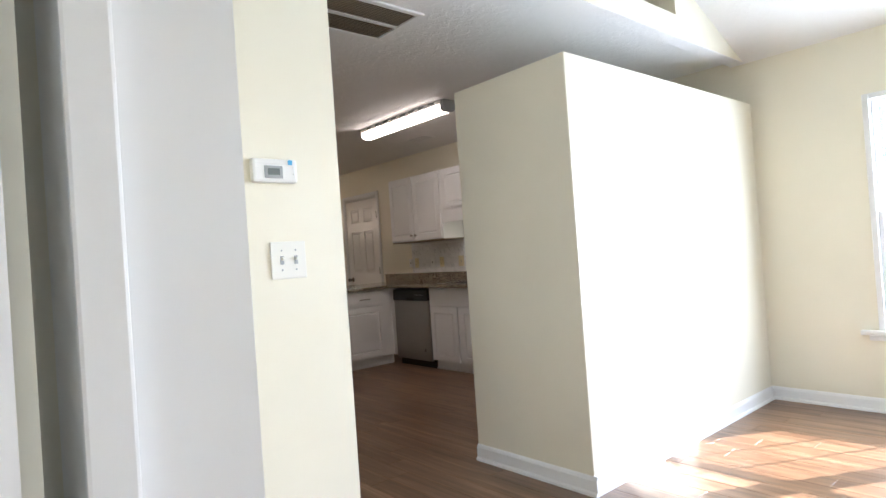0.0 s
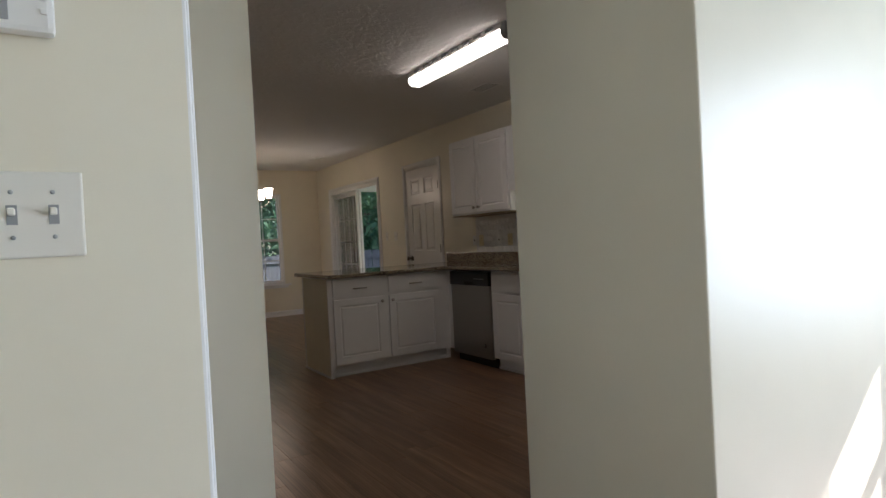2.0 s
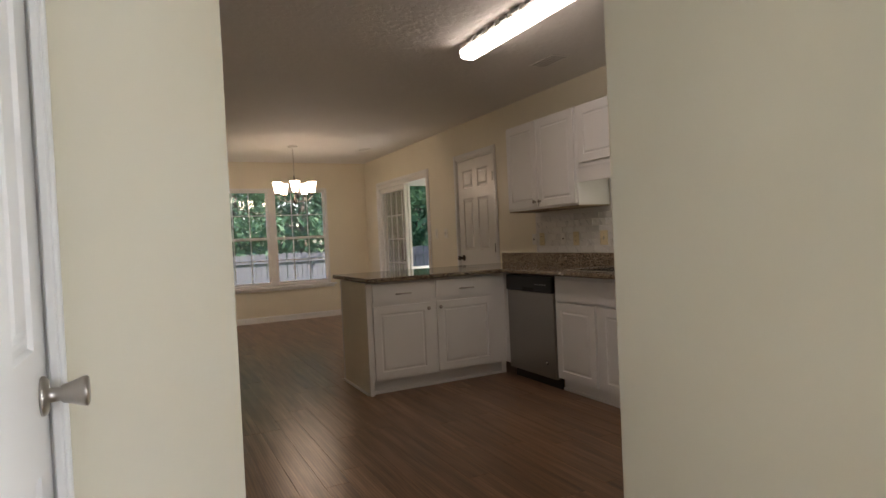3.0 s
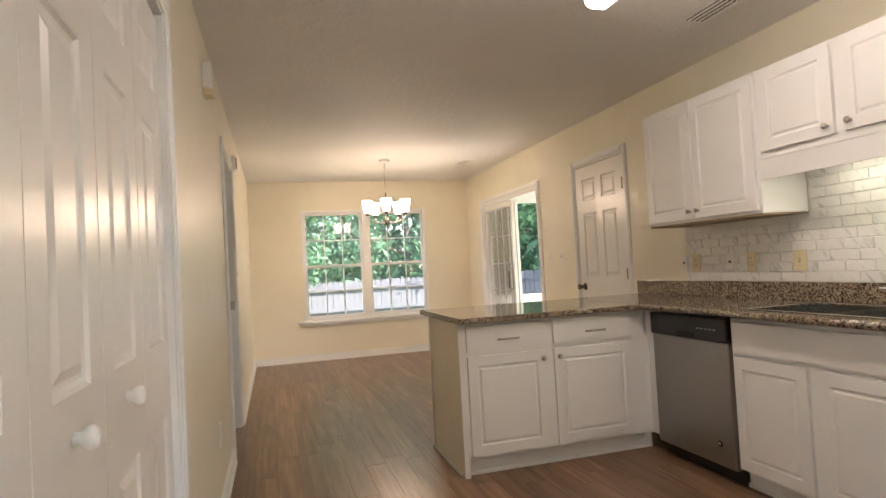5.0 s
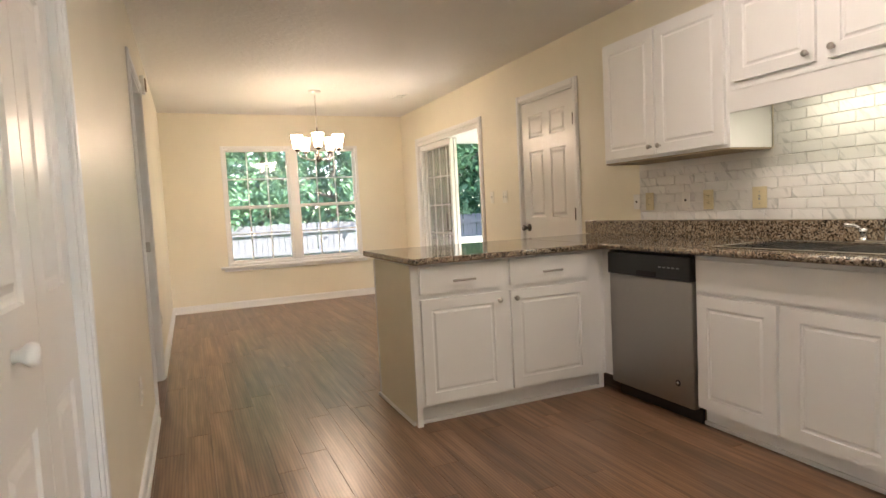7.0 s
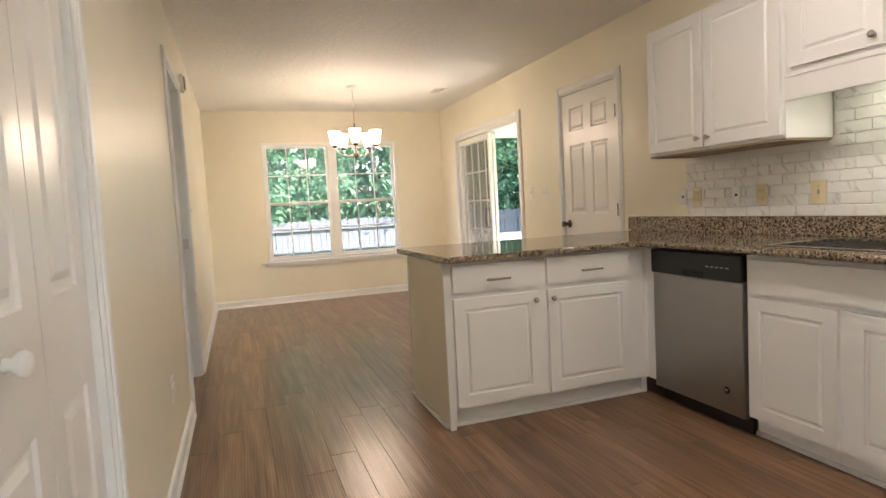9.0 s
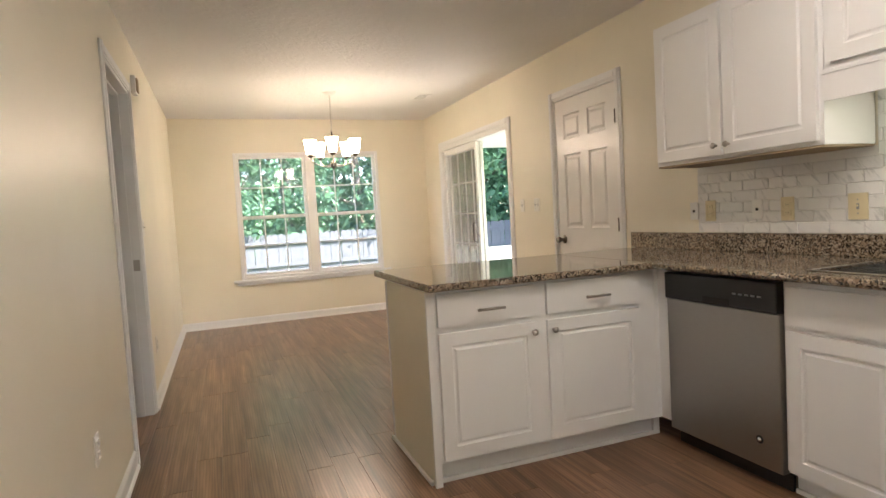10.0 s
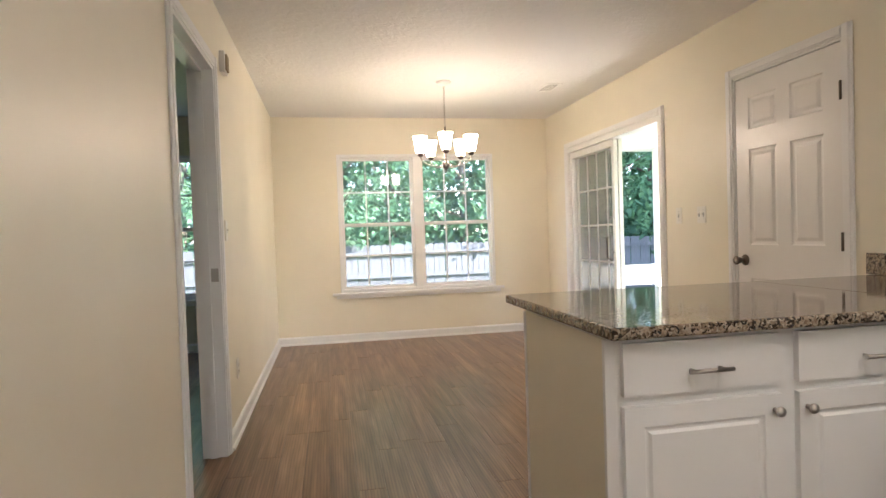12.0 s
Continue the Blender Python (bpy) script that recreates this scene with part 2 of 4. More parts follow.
LEAF_C = leaf("shaded_leaf", (0.06, 0.14, 0.08), (0.11, 0.22, 0.12))
SIDING = paint("pale_siding", (0.62, 0.6, 0.54), 0.7)
ROOFING = weathered("roof_shingle", (0.07, 0.065, 0.06), (0.14, 0.13, 0.12), (4, 4, 4))


# ---- mesh helpers ----
def box(bm, x0, y0, z0, x1, y1, z1, bevel=0.0, segments=2):
    r = bmesh.ops.create_cube(bm, size=1.0, matrix=Matrix.LocRotScale(((x0 + x1) / 2, (y0 + y1) / 2, (z0 + z1) / 2), None, (abs(x1 - x0), abs(y1 - y0), abs(z1 - z0))))
    if bevel:
        edges = list({e for v in r["verts"] for e in v.link_edges})
        bmesh.ops.bevel(bm, geom=edges, offset=bevel, segments=segments, affect="EDGES", profile=0.6)
    return bm


def boxed(*dims, bevel=0.0):
    return box(bmesh.new(), *dims, bevel=bevel)


def lathe(bm, profile, m=None, steps=24, lids=True):
    """Turns (radius, height) pairs about z, then moves the result by m."""
    m = m or Matrix()
    rings = []
    for r, z in profile:
        rings.append([bm.verts.new(m @ Vector((r * math.cos(2 * math.pi * k / steps), r * math.sin(2 * math.pi * k / steps), z))) for k in range(steps)])
    for a, b in zip(rings, rings[1:]):
        for k in range(steps):
            f = bm.faces.new((a[k], a[(k + 1) % steps], b[(k + 1) % steps], b[k]))
            f.smooth = True
    for ring, flip in ((rings[0], True), (rings[-1], False)) if lids else ():
        try:
            bm.faces.new(ring[::-1] if flip else ring)
        except ValueError:
            pass
    return bm


def tube(bm, points, radius, steps=10):
    """A round bar through the points; radius is one number or one for each point."""
    pts = [Vector(p) for p in points]
    radii = [radius] * len(pts) if isinstance(radius, (int, float)) else radius
    rings = []
    for i, p in enumerate(pts):
        way = (pts[min(i + 1, len(pts) - 1)] - pts[max(i - 1, 0)]).normalized()
        side = way.orthogonal().normalized() if i == 0 else (side - way * side.dot(way)).normalized()
        up = way.cross(side)
        rings.append([bm.verts.new(p + radii[i] * (math.cos(2 * math.pi * k / steps) * side + math.sin(2 * math.pi * k / steps) * up)) for k in range(steps)])
    for a, b in zip(rings, rings[1:]):
        for k in range(steps):
            f = bm.faces.new((a[k], a[(k + 1) % steps], b[(k + 1) % steps], b[k]))
            f.smooth = True
    bm.faces.new(rings[0][::-1])
    bm.faces.new(rings[-1])
    return bm


def mesh_of(name, bm, material):
    bmesh.ops.recalc_face_normals(bm, faces=bm.faces)
    me = bpy.data.meshes.new(name)
    bm.to_mesh(me)
    bm.free()
    me.materials.append(material)
    return me


def part(name, bm, material, parent, label=""):
    ob = new(name, mesh_of(name, bm, material))
    ob.parent = parent
    if label:
        tagged(ob, label)
    return ob


def thing(name, m, label, category, group="", kind=""):
    ob = new(name)
    ob.empty_display_size = 0.1
    ob.matrix_world = m
    return tagged(ob, label, category, group, kind)


def single(name, bm, material, label, category, m=None, group="", kind=""):
    ob = new(name, mesh_of(name, bm, material))
    if m is not None:
        ob.matrix_world = m
    return tagged(ob, label, category, group, kind)


def structure(name, bm, material, label, category="wall"):
    return single(name, bm, material, label, category, kind="structure")


def slab(w, h, t, panels, steps=((0.0, 0.0), (0.010, 0.007), (0.022, 0.007), (0.034, 0.001)), edge=0.004):
    """A door leaf from x 0 to w and z 0 to h, with its front at y -t; panels (x0, z0, x1, z1) are sunk and raised by steps (in, depth)."""
    bm = bmesh.new()
    xs = sorted({0.0, w, *(p[0] for p in panels), *(p[2] for p in panels)})
    zs = sorted({0.0, h, *(p[1] for p in panels), *(p[3] for p in panels)})

    def quad(a, b, c, d):
        bm.faces.new([bm.verts.new(v) for v in (a, b, c, d)])

    for x0, x1 in zip(xs, xs[1:]):
        for z0, z1 in zip(zs, zs[1:]):
            cx, cz = (x0 + x1) / 2, (z0 + z1) / 2
            if any(p[0] < cx < p[2] and p[1] < cz < p[3] for p in panels):
                continue
            quad((x0, -t, z0), (x1, -t, z0), (x1, -t, z1), (x0, -t, z1))
    for x0, z0, x1, z1 in panels:
        loops = [[(x0 + i, -t + d, z0 + i), (x1 - i, -t + d, z0 + i), (x1 - i, -t + d, z1 - i), (x0 + i, -t + d, z1 - i)] for i, d in steps]
        for a, b in zip(loops, loops[1:]):
            for k in range(4):
                quad(a[k], a[(k + 1) % 4], b[(k + 1) % 4], b[k])
        quad(*loops[-1])
    quad((0, 0, 0), (0, 0, h), (w, 0, h), (w, 0, 0))
    for a, b in (((0, 0), (w, 0)), ((w, 0), (w, h)), ((w, h), (0, h)), ((0, h), (0, 0))):
        quad((a[0], 0, a[1]), (b[0], 0, b[1]), (b[0], -t, b[1]), (a[0], -t, a[1]))
    bmesh.ops.remove_doubles(bm, verts=bm.verts, dist=1e-5)
    return bm


def six_panels(w, h, cols=2, stile=0.11):
    gap = 0.10
    pw = (w - 2 * stile - (cols - 1) * gap) / cols
    bands = ((0.115 * h, 0.40 * h), (0.50 * h, 0.785 * h), (0.845 * h, 0.94 * h))
    return [(stile + c * (pw + gap), a, stile + c * (pw + gap) + pw, b) for c in range(cols) for a, b in bands]


def wall_run(axis, at, thick, a0, a1, z0, z1, openings=()):
    """A wall along x or y, from at to at + thick, with openings (a0, z0, a1, z1) through it."""
    bm = bmesh.new()
    cuts = sorted({a0, a1, *(o[0] for o in openings), *(o[2] for o in openings)})
    for s, e in zip(cuts, cuts[1:]):
        mid = (s + e) / 2
        holes = sorted((o[1], o[3]) for o in openings if o[0] < mid < o[2])
        low = z0
        for b, t in holes + [(z1, z1)]:
            if b - low > 1e-4:
                if axis == "x":
                    box(bm, s, at, low, e, at + thick, b)
                else:
                    box(bm, at, s, low, at + thick, e, b)
            low = t
    return bm


# ---- setting ----
H = 2.44
RX, LX, FY = 4.89, 1.818, 10.97
RWIN = (-0.25, 0.52, 1.56, 2.0)
SLIDE = (8.61, 0.0, 10.37, 1.995)
GDOOR = (7.0, 0.0, 7.79, 2.04)
FWIN = (2.49, 0.54, 4.235, 2.04)
LDOOR = (6.955, 0.0, 7.80, 2.055)
CLOSET = (3.42, 0.0, 4.86, 2.03)
CDOOR = (2.44, 0.0, 3.11, 2.03)
structure("wall_east", wall_run("y", RX, 0.15, -1.72, 11.12, -0.2, 2.9, [RWIN, SLIDE, GDOOR]), WALL, "cream painted wall with windows and a sliding door")
structure("wall_north", wall_run("x", FY, 0.15, -2.4, RX, -0.2, 2.7, [FWIN, (0.35, 0.55, 1.55, 2.04)]), WALL, "cream painted dining wall with a double window")
structure("wall_west", wall_run("y", LX - 0.12, 0.12, 3.165, FY, 0, H, [LDOOR, CLOSET]), WALL, "cream painted wall with a doorway and closet")
structure("wall_closet_end", wall_run("x", 3.165, 0.08, 1.387, LX - 0.12, 0, H), WALL, "cream painted wall beside the kitchen opening")
structure("wall_hall_door", wall_run("y", 1.370, 0.12, 2.345, 3.165, 0, H, [CDOOR]), WALL, "cream painted wall around a closet door")
structure("wall_thermostat", wall_run("x", 2.225, 0.12, -1.6, 1.472, 0, 4.0), WALL, "cream painted wall with thermostat and switches")
structure("wall_foyer", wall_run("x", 1.18, 0.12, 0.595, 0.722, 0, 4.0), TRIM, "pale wall end beside the foyer")
structure("wall_foyer_return", wall_run("x", 1.18, 0.12, -1.6, 0.42, 0, 4.0), WALL, "cream painted foyer wall")
# unseen wall, added to darken the gap beside the foyer casing
structure("wall_foyer_shade", wall_run("y", 0.605, 0.09, 1.302, 2.08, 0, 4.0), WALL, "unseen cream wall added to shade the foyer closet gap")
structure("wall_foyer_header", boxed(0.42, 1.18, 2.04, 0.595, 1.30, 4.0), WALL, "cream painted wall above the foyer closet")
structure("wall_south", wall_run("x", -1.72, 0.12, -1.72, RX, -0.2, 4.0, [(2.2, 0.5, 4.2, 2.03)]), WALL, "cream painted front wall with a window")
structure("wall_foyer_west", wall_run("y", -1.72, 0.12, -1.6, 2.33, 0, 4.0), WALL, "cream painted foyer wall")
structure("wall_bedroom_west", wall_run("y", -2.4, 0.12, 3.4, FY, 0, H), WALL, "cream painted bedroom wall")
structure("wall_bedroom_south", wall_run("x", 5.4, 0.1, -2.28, LX - 0.12, 0, H), WALL, "cream painted bedroom wall")
structure("wall_closet_back", wall_run("y", 0.62, 0.1, 2.33, 5.4, 0, H), WALL, "plain closet wall")
# partition with a ledge on top, between living room and kitchen
structure("partition", boxed(2.735, 2.218, 0, RX, 3.0, 2.105, bevel=0.006), WALL, "cream painted partition wall with flat top", "wall")
# wall above the kitchen ceiling edge, with a recessed niche
NICHE = (2.5, 2.545, 3.92, 2.78)
structure("bulkhead", wall_run("x", 2.24, 0.1, 1.48, RX, H - 0.03, 4.0, [NICHE]), WALL, "cream painted bulkhead with a plant niche")
bm = bmesh.new()
box(bm, NICHE[0] - 0.02, 2.8, NICHE[1] - 0.04, NICHE[2] + 0.04, 2.84, NICHE[3] + 0.02)
box(bm, NICHE[0], 2.341, NICHE[1] - 0.04, NICHE[2], 2.8, NICHE[1])
box(bm, NICHE[2], 2.341, NICHE[1], NICHE[2] + 0.04, 2.8, NICHE[3] + 0.02)
box(bm, NICHE[0] - 0.04, 2.341, NICHE[1], NICHE[0], 2.8, NICHE[3] + 0.02)
box(bm, NICHE[0], 2.341, NICHE[3], NICHE[2], 2.8, NICHE[3] + 0.02)
structure("niche_lining", bm, WALL, "cream painted niche lining")
bm = bmesh.new()
box(bm, 0.6, 2.341, H, RX, FY, H + 0.03)
box(bm, 1.48, 2.241, H - 0.034, RX, 2.339, H - 0.031)
box(bm, -2.4, 5.4, H, 0.6, FY, H + 0.03)
structure("ceiling", bm, CEIL, "white textured ceiling", "ceiling")
# sloping living room ceiling
bm = bmesh.new()
SLOPE = 0.42
zt = 2.40 + SLOPE * (RX - 1.2)
vs = [bm.verts.new(v) for v in ((RX + 0.15, -1.72, 2.40 - 0.15 * SLOPE), (1.2, -1.72, zt), (1.2, 2.34, zt), (RX + 0.15, 2.34, 2.40 - 0.15 * SLOPE))]
top = [bm.verts.new(v.co + Vector((0, 0, 0.15))) for v in vs]
bm.faces.new(vs), bm.faces.new(top[::-1])
for k in range(4):
    bm.faces.new((vs[k], top[k], top[(k + 1) % 4], vs[(k + 1) % 4]))
box(bm, -1.72, -1.72, zt, 1.2, 2.34, zt + 0.15)
structure("ceiling_vault", bm, CEIL, "white sloping living room ceiling", "ceiling")
structure("subfloor", boxed(-2.4, -1.72, -0.2, RX, FY, -0.03), WOOD, "brown underlay below the floor boards", "floor")


# ---- trim ----
def baseboard(name, axis, at, way, a0, a1):
    """A baseboard with a shoe moulding, on the face at, towards way."""
    bm = bmesh.new()
    prof = [(0, 0), (0.024, 0), (0.022, 0.012), (0.013, 0.02), (0.013, 0.072), (0.008, 0.083), (0.003, 0.088), (0, 0.09)]
    ends = []
    for a in (a0, a1):
        ends.append([bm.verts.new((a, at + way * d, z) if axis == "x" else (at + way * d, a, z)) for d, z in prof])
    n = len(prof)
    for k in range(n):
        bm.faces.new((ends[0][k], ends[0][(k + 1) % n], ends[1][(k + 1) % n], ends[1][k]))
    bm.faces.new(ends[0])
    bm.faces.new(ends[1][::-1])
    structure(name, bm, TRIM, "white painted baseboard with shoe moulding", "baseboard")


def casing(axis, at, way, a0, a1, top, low=0.0, wide=0.06, deep=0.017):
    """The moulded frame round an opening, as one mesh."""
    bm = bmesh.new()
    for s0, s1, z0, z1 in ((a0 - wide, a0, low, top + wide), (a1, a1 + wide, low, top + wide), (a0, a1, top, top + wide)):
        for cut, d in ((0.0, deep * 0.7), (0.016, deep)):
            p0, p1, q0, q1 = s0, s1, z0, z1
            if s1 - s0 < 0.2:
                p0, p1 = s0 + cut, s1 - cut * 0.6
            else:
                q0, q1 = z0 + cut * 0.6, z1 - cut
            b0, b1 = at, at + way * d
            if axis == "x":
                box(bm, p0, b0, q0, p1, b1, q1, 0.003, 1)
            else:
                box(bm, b0, p0, q0, b1, p1, q1, 0.003, 1)
    return bm


baseboard("baseboard", "x", FY, -1, LX, RX)
baseboard("baseboard", "y", LX, 1, 7.86, FY - 0.024)
baseboard("baseboard", "y", LX, 1, 4.92, 6.89)
baseboard("baseboard", "y", RX, -1, -1.6, 2.218)
baseboard("baseboard", "y", RX, -1, 10.43, FY - 0.024)
baseboard("baseboard", "y", RX, -1, 7.85, 8.54)
baseboard("baseboard", "x", 2.218, -1, 2.735, RX - 0.024)
baseboard("baseboard", "y", 2.735, -1, 2.194, 3.0)
baseboard("baseboard", "x", 2.225, -1, -1.6, 1.468)
baseboard("baseboard", "x", FY, -1, -2.28, LX - 0.12)
structure("trim_west_doorway", casing("y", LX, 1, LDOOR[0], LDOOR[2], LDOOR[3]), TRIM, "white moulded door casing", "trim")
structure("trim_closet", casing("y", LX, 1, CLOSET[0], CLOSET[2], CLOSET[3]), TRIM, "white moulded closet casing", "trim")
structure("trim_hall_door", casing("y", 1.490, 1, CDOOR[0], CDOOR[2] - 0.03, CDOOR[3], wide=0.055, deep=0.022), TRIM, "white moulded door casing", "trim")
structure("trim_east_door", casing("y", RX, -1, GDOOR[0], GDOOR[2], GDOOR[3]), TRIM, "white moulded door casing", "trim")
structure("trim_sliding_door", casing("y", RX, -1, SLIDE[0], SLIDE[2], SLIDE[3]), TRIM, "white moulded door casing", "trim")


def jamb(axis, b0, b1, a0, a1, top, thick=0.018):
    bm = bmesh.new()
    for s0, s1, z0, z1 in ((a0, a0 + thick, 0, top), (a1 - thick, a1, 0, top), (a0 + thick, a1 - thick, top - thick, top)):
        if axis == "y":
            box(bm, b0, s0, z0, b1, s1, z1)
        else:
            box(bm, s0, b0, z0, s1, b1, z1)
    return bm


ldoorway = structure("doorway_west", jamb("y", LX - 0.125, LX + 0.004, LDOOR[0], LDOOR[2], LDOOR[3]), TRIM, "white door jamb with a strike plate", "doorway")
part("door_stop", box(box(bmesh.new(), LX - 0.085, LDOOR[2] - 0.030, 0, LX - 0.05, LDOOR[2] - 0.018, LDOOR[3] - 0.018), LX - 0.085, LDOOR[0] + 0.018, LDOOR[3] - 0.03, LX - 0.05, LDOOR[2] - 0.03, LDOOR[3] - 0.018), TRIM, ldoorway)
part("strike_plate", boxed(LX - 0.045, LDOOR[2] - 0.021, 0.93, LX - 0.008, LDOOR[2] - 0.018, 1.0, bevel=0.001), NICKEL, ldoorway, "satin metal strike plate")
structure("jamb_closet", jamb("y", LX - 0.12, LX + 0.002, CLOSET[0], CLOSET[2], CLOSET[3], 0.012), TRIM, "white closet jamb", "trim")
structure("jamb_hall_door", jamb("y", 1.370, 1.492, CDOOR[0], CDOOR[2], CDOOR[3], 0.012), TRIM, "white door jamb", "trim")
structure("jamb_east_door", jamb("y", RX - 0.002, RX + 0.15, GDOOR[0], GDOOR[2], GDOOR[3], 0.012), TRIM, "white door jamb", "trim")


# ---- windows ----
def sash_window(name, m, w, h, label, units=1, mullion=0.09, depth=0.08):
    """A double-hung window from x 0 to w, z 0 to h, its room side at y 0."""
    win = thing(name, m, label, "window", kind="structure")
    fr = 0.035
    bm = bmesh.new()
    box(bm, 0, -0.012, 0, fr, depth, h, 0.003, 1)
    box(bm, w - fr, -0.012, 0, w, depth, h, 0.003, 1)
    box(bm, fr, -0.012, h - fr, w - fr, depth, h, 0.003, 1)
    box(bm, fr, -0.008, 0, w - fr, depth, fr, 0.003, 1)
    uw = (w - 2 * fr - (units - 1) * mullion) / units
    for k in range(units - 1):
        x = fr + (k + 1) * uw + k * mullion
        box(bm, x, -0.01, fr, x + mullion, depth, h - fr, 0.003, 1)
    part("window_frame", bm, TRIM, win)
    part("window_sill", box(boxed(-0.09, -0.055, -0.03, w + 0.09, -0.013, 0.0, bevel=0.006), -0.05, -0.03, -0.065, w + 0.05, -0.001, -0.031, 0.004), TRIM, win, "white painted sill")
    mid = h * 0.488
    for k in range(units):
        x0 = fr + k * (uw + mullion)
        for name2, z0, z1, y0 in (("lower_sash", fr, mid + 0.02, 0.012), ("upper_sash", mid - 0.02, h - fr, 0.044)):
            s = 0.03
            bm = bmesh.new()
            box(bm, x0, y0, z0, x0 + s, y0 + 0.03, z1, 0.003, 1)
            box(bm, x0 + uw - s, y0, z0, x0 + uw, y0 + 0.03, z1, 0.003, 1)
            box(bm, x0 + s, y0, z0, x0 + uw - s, y0 + 0.03, z0 + s, 0.003, 1)
            box(bm, x0 + s, y0, z1 - s, x0 + uw - s, y0 + 0.03, z1, 0.003, 1)
            sash = part(name2, bm, TRIM, win)
            g = part("pane", boxed(x0 + s, y0 + 0.012, z0 + s, x0 + uw - s, y0 + 0.015, z1 - s), GLASS, sash)
            g.visible_shadow = False
            bm = bmesh.new()
            for c in (1, 2):
                x = x0 + s + (uw - 2 * s) * c / 3
                box(bm, x - 0.008, y0 + 0.017, z0 + s, x + 0.008, y0 + 0.023, z1 - s)
            z = (z0 + z1) / 2
            box(bm, x0 + s, y0 + 0.0175, z - 0.008, x0 + uw - s, y0 + 0.0225, z + 0.008)
            part("muntin_grid", bm, TRIM, sash)
    return win


sash_window("window_1", pose(FWIN[0], FY, FWIN[1]), FWIN[2] - FWIN[0], FWIN[3] - FWIN[1], "white double-hung double window with muntin grids", 2)
sash_window("window_2", pose(RX, RWIN[2], RWIN[1], 0, 0, -90), RWIN[2] - RWIN[0], RWIN[3] - RWIN[1], "white double-hung living room window with grids", 2)
sash_window("window_3", pose(0.35, FY, 0.55), 1.2, 1.49, "white double-hung bedroom window with grids", 1)
sash_window("window_4", pose(4.2, -1.60, 0.5, 0, 0, 180), 2.0, 1.53, "white double-hung front window with grids", 2)

# sliding glass door, its moving leaf pushed open over the fixed one
sl = thing("sliding_glass_door", pose(RX, SLIDE[2], 0, 0, 0, -90), "white gridded sliding glass patio door standing open", "sliding door")
SW, SH = SLIDE[2] - SLIDE[0], SLIDE[3]
bm = bmesh.new()
for a in ((0, -0.006, 0, 0.013, 0.12, SH), (SW - 0.03, -0.006, 0, SW, 0.12, SH), (0.013, -0.006, SH - 0.045, SW - 0.03, 0.12, SH), (0.013, -0.004, 0, SW - 0.03, 0.12, 0.03)):
    box(bm, *a, 0.002, 1)
part("door_frame", bm, TRIM, sl)
for nm, x0, y0 in (("fixed_leaf", 0.014, 0.075), ("sliding_leaf", 0.018, 0.025)):
    w = 0.945
    bm = bmesh.new()
    for a in ((x0, 0.032, x0 + 0.042, SH - 0.047), (x0 + w - 0.042, 0.032, x0 + w, SH - 0.047), (x0 + 0.042, SH - 0.11, x0 + w - 0.042, SH - 0.047), (x0 + 0.042, 0.032, x0 + w - 0.042, 0.12)):
        box(bm, a[0], y0, a[1], a[2], y0 + 0.038, a[3], 0.003, 1)
    lf = part(nm, bm, TRIM, sl)
    g = part("pane", boxed(x0 + 0.042, y0 + 0.016, 0.12, x0 + w - 0.042, y0 + 0.02, SH - 0.11), GLASS, lf)
    g.visible_shadow = False
    if nm == "fixed_leaf":
        part("insect_screen", boxed(x0 + 0.042, y0 + 0.03, 0.12, x0 + w - 0.042, y0 + 0.031, SH - 0.11), MESH, lf, "grey insect screen")
    bm = bmesh.new()
    for c in (1, 2, 3) if nm == "fixed_leaf" else ():
        x = x0 + 0.042 + (w - 0.11) * c / 4
        box(bm, x - 0.009, y0 + 0.021, 0.12, x + 0.009, y0 + 0.027, SH - 0.11)
    for c in (1, 2, 3, 4):
        z = 0.12 + (SH - 0.23) * c / 5
        box(bm, x0 + 0.042, y0 + 0.0215, z - 0.009, x0 + w - 0.042, y0 + 0.0265, z + 0.009)
    if nm == "fixed_leaf":
        part("muntin_grid", bm, TRIM, lf)
    if nm == "sliding_leaf":
        part("handle", tube(bmesh.new(), [(x0 + w - 0.085, 0.024, 0.86), (x0 + w - 0.085, -0.012, 0.88), (x0 + w - 0.085, -0.012, 1.06), (x0 + w - 0.085, 0.024, 1.08)], 0.009), BRONZE, lf, "dark pull handle")
        part("lock", lathe(bmesh.new(), [(0.012, 0), (0.012, 0.006), (0.004, 0.008)], pose(x0 + w - 0.03, 0.025, 0.93, 90)), BRONZE, lf)


# ---- doors ----
DOOR_STEPS = ((0.0, 0.0), (0.006, 0.007), (0.016, 0.009), (0.024, 0.009), (0.042, 0.002))
def knob_set(parent, m, material):
    part("door_knob", lathe(bmesh.new(), [(0.0, -0.001), (0.034, 0.0), (0.034, 0.004), (0.028, 0.009), (0.013, 0.011), (0.012, 0.026), (0.016, 0.031), (0.020, 0.045), (0.0255, 0.060), (0.0265, 0.066), (0.023, 0.069), (0.0, 0.0685)], m), material, parent, "satin metal knob")


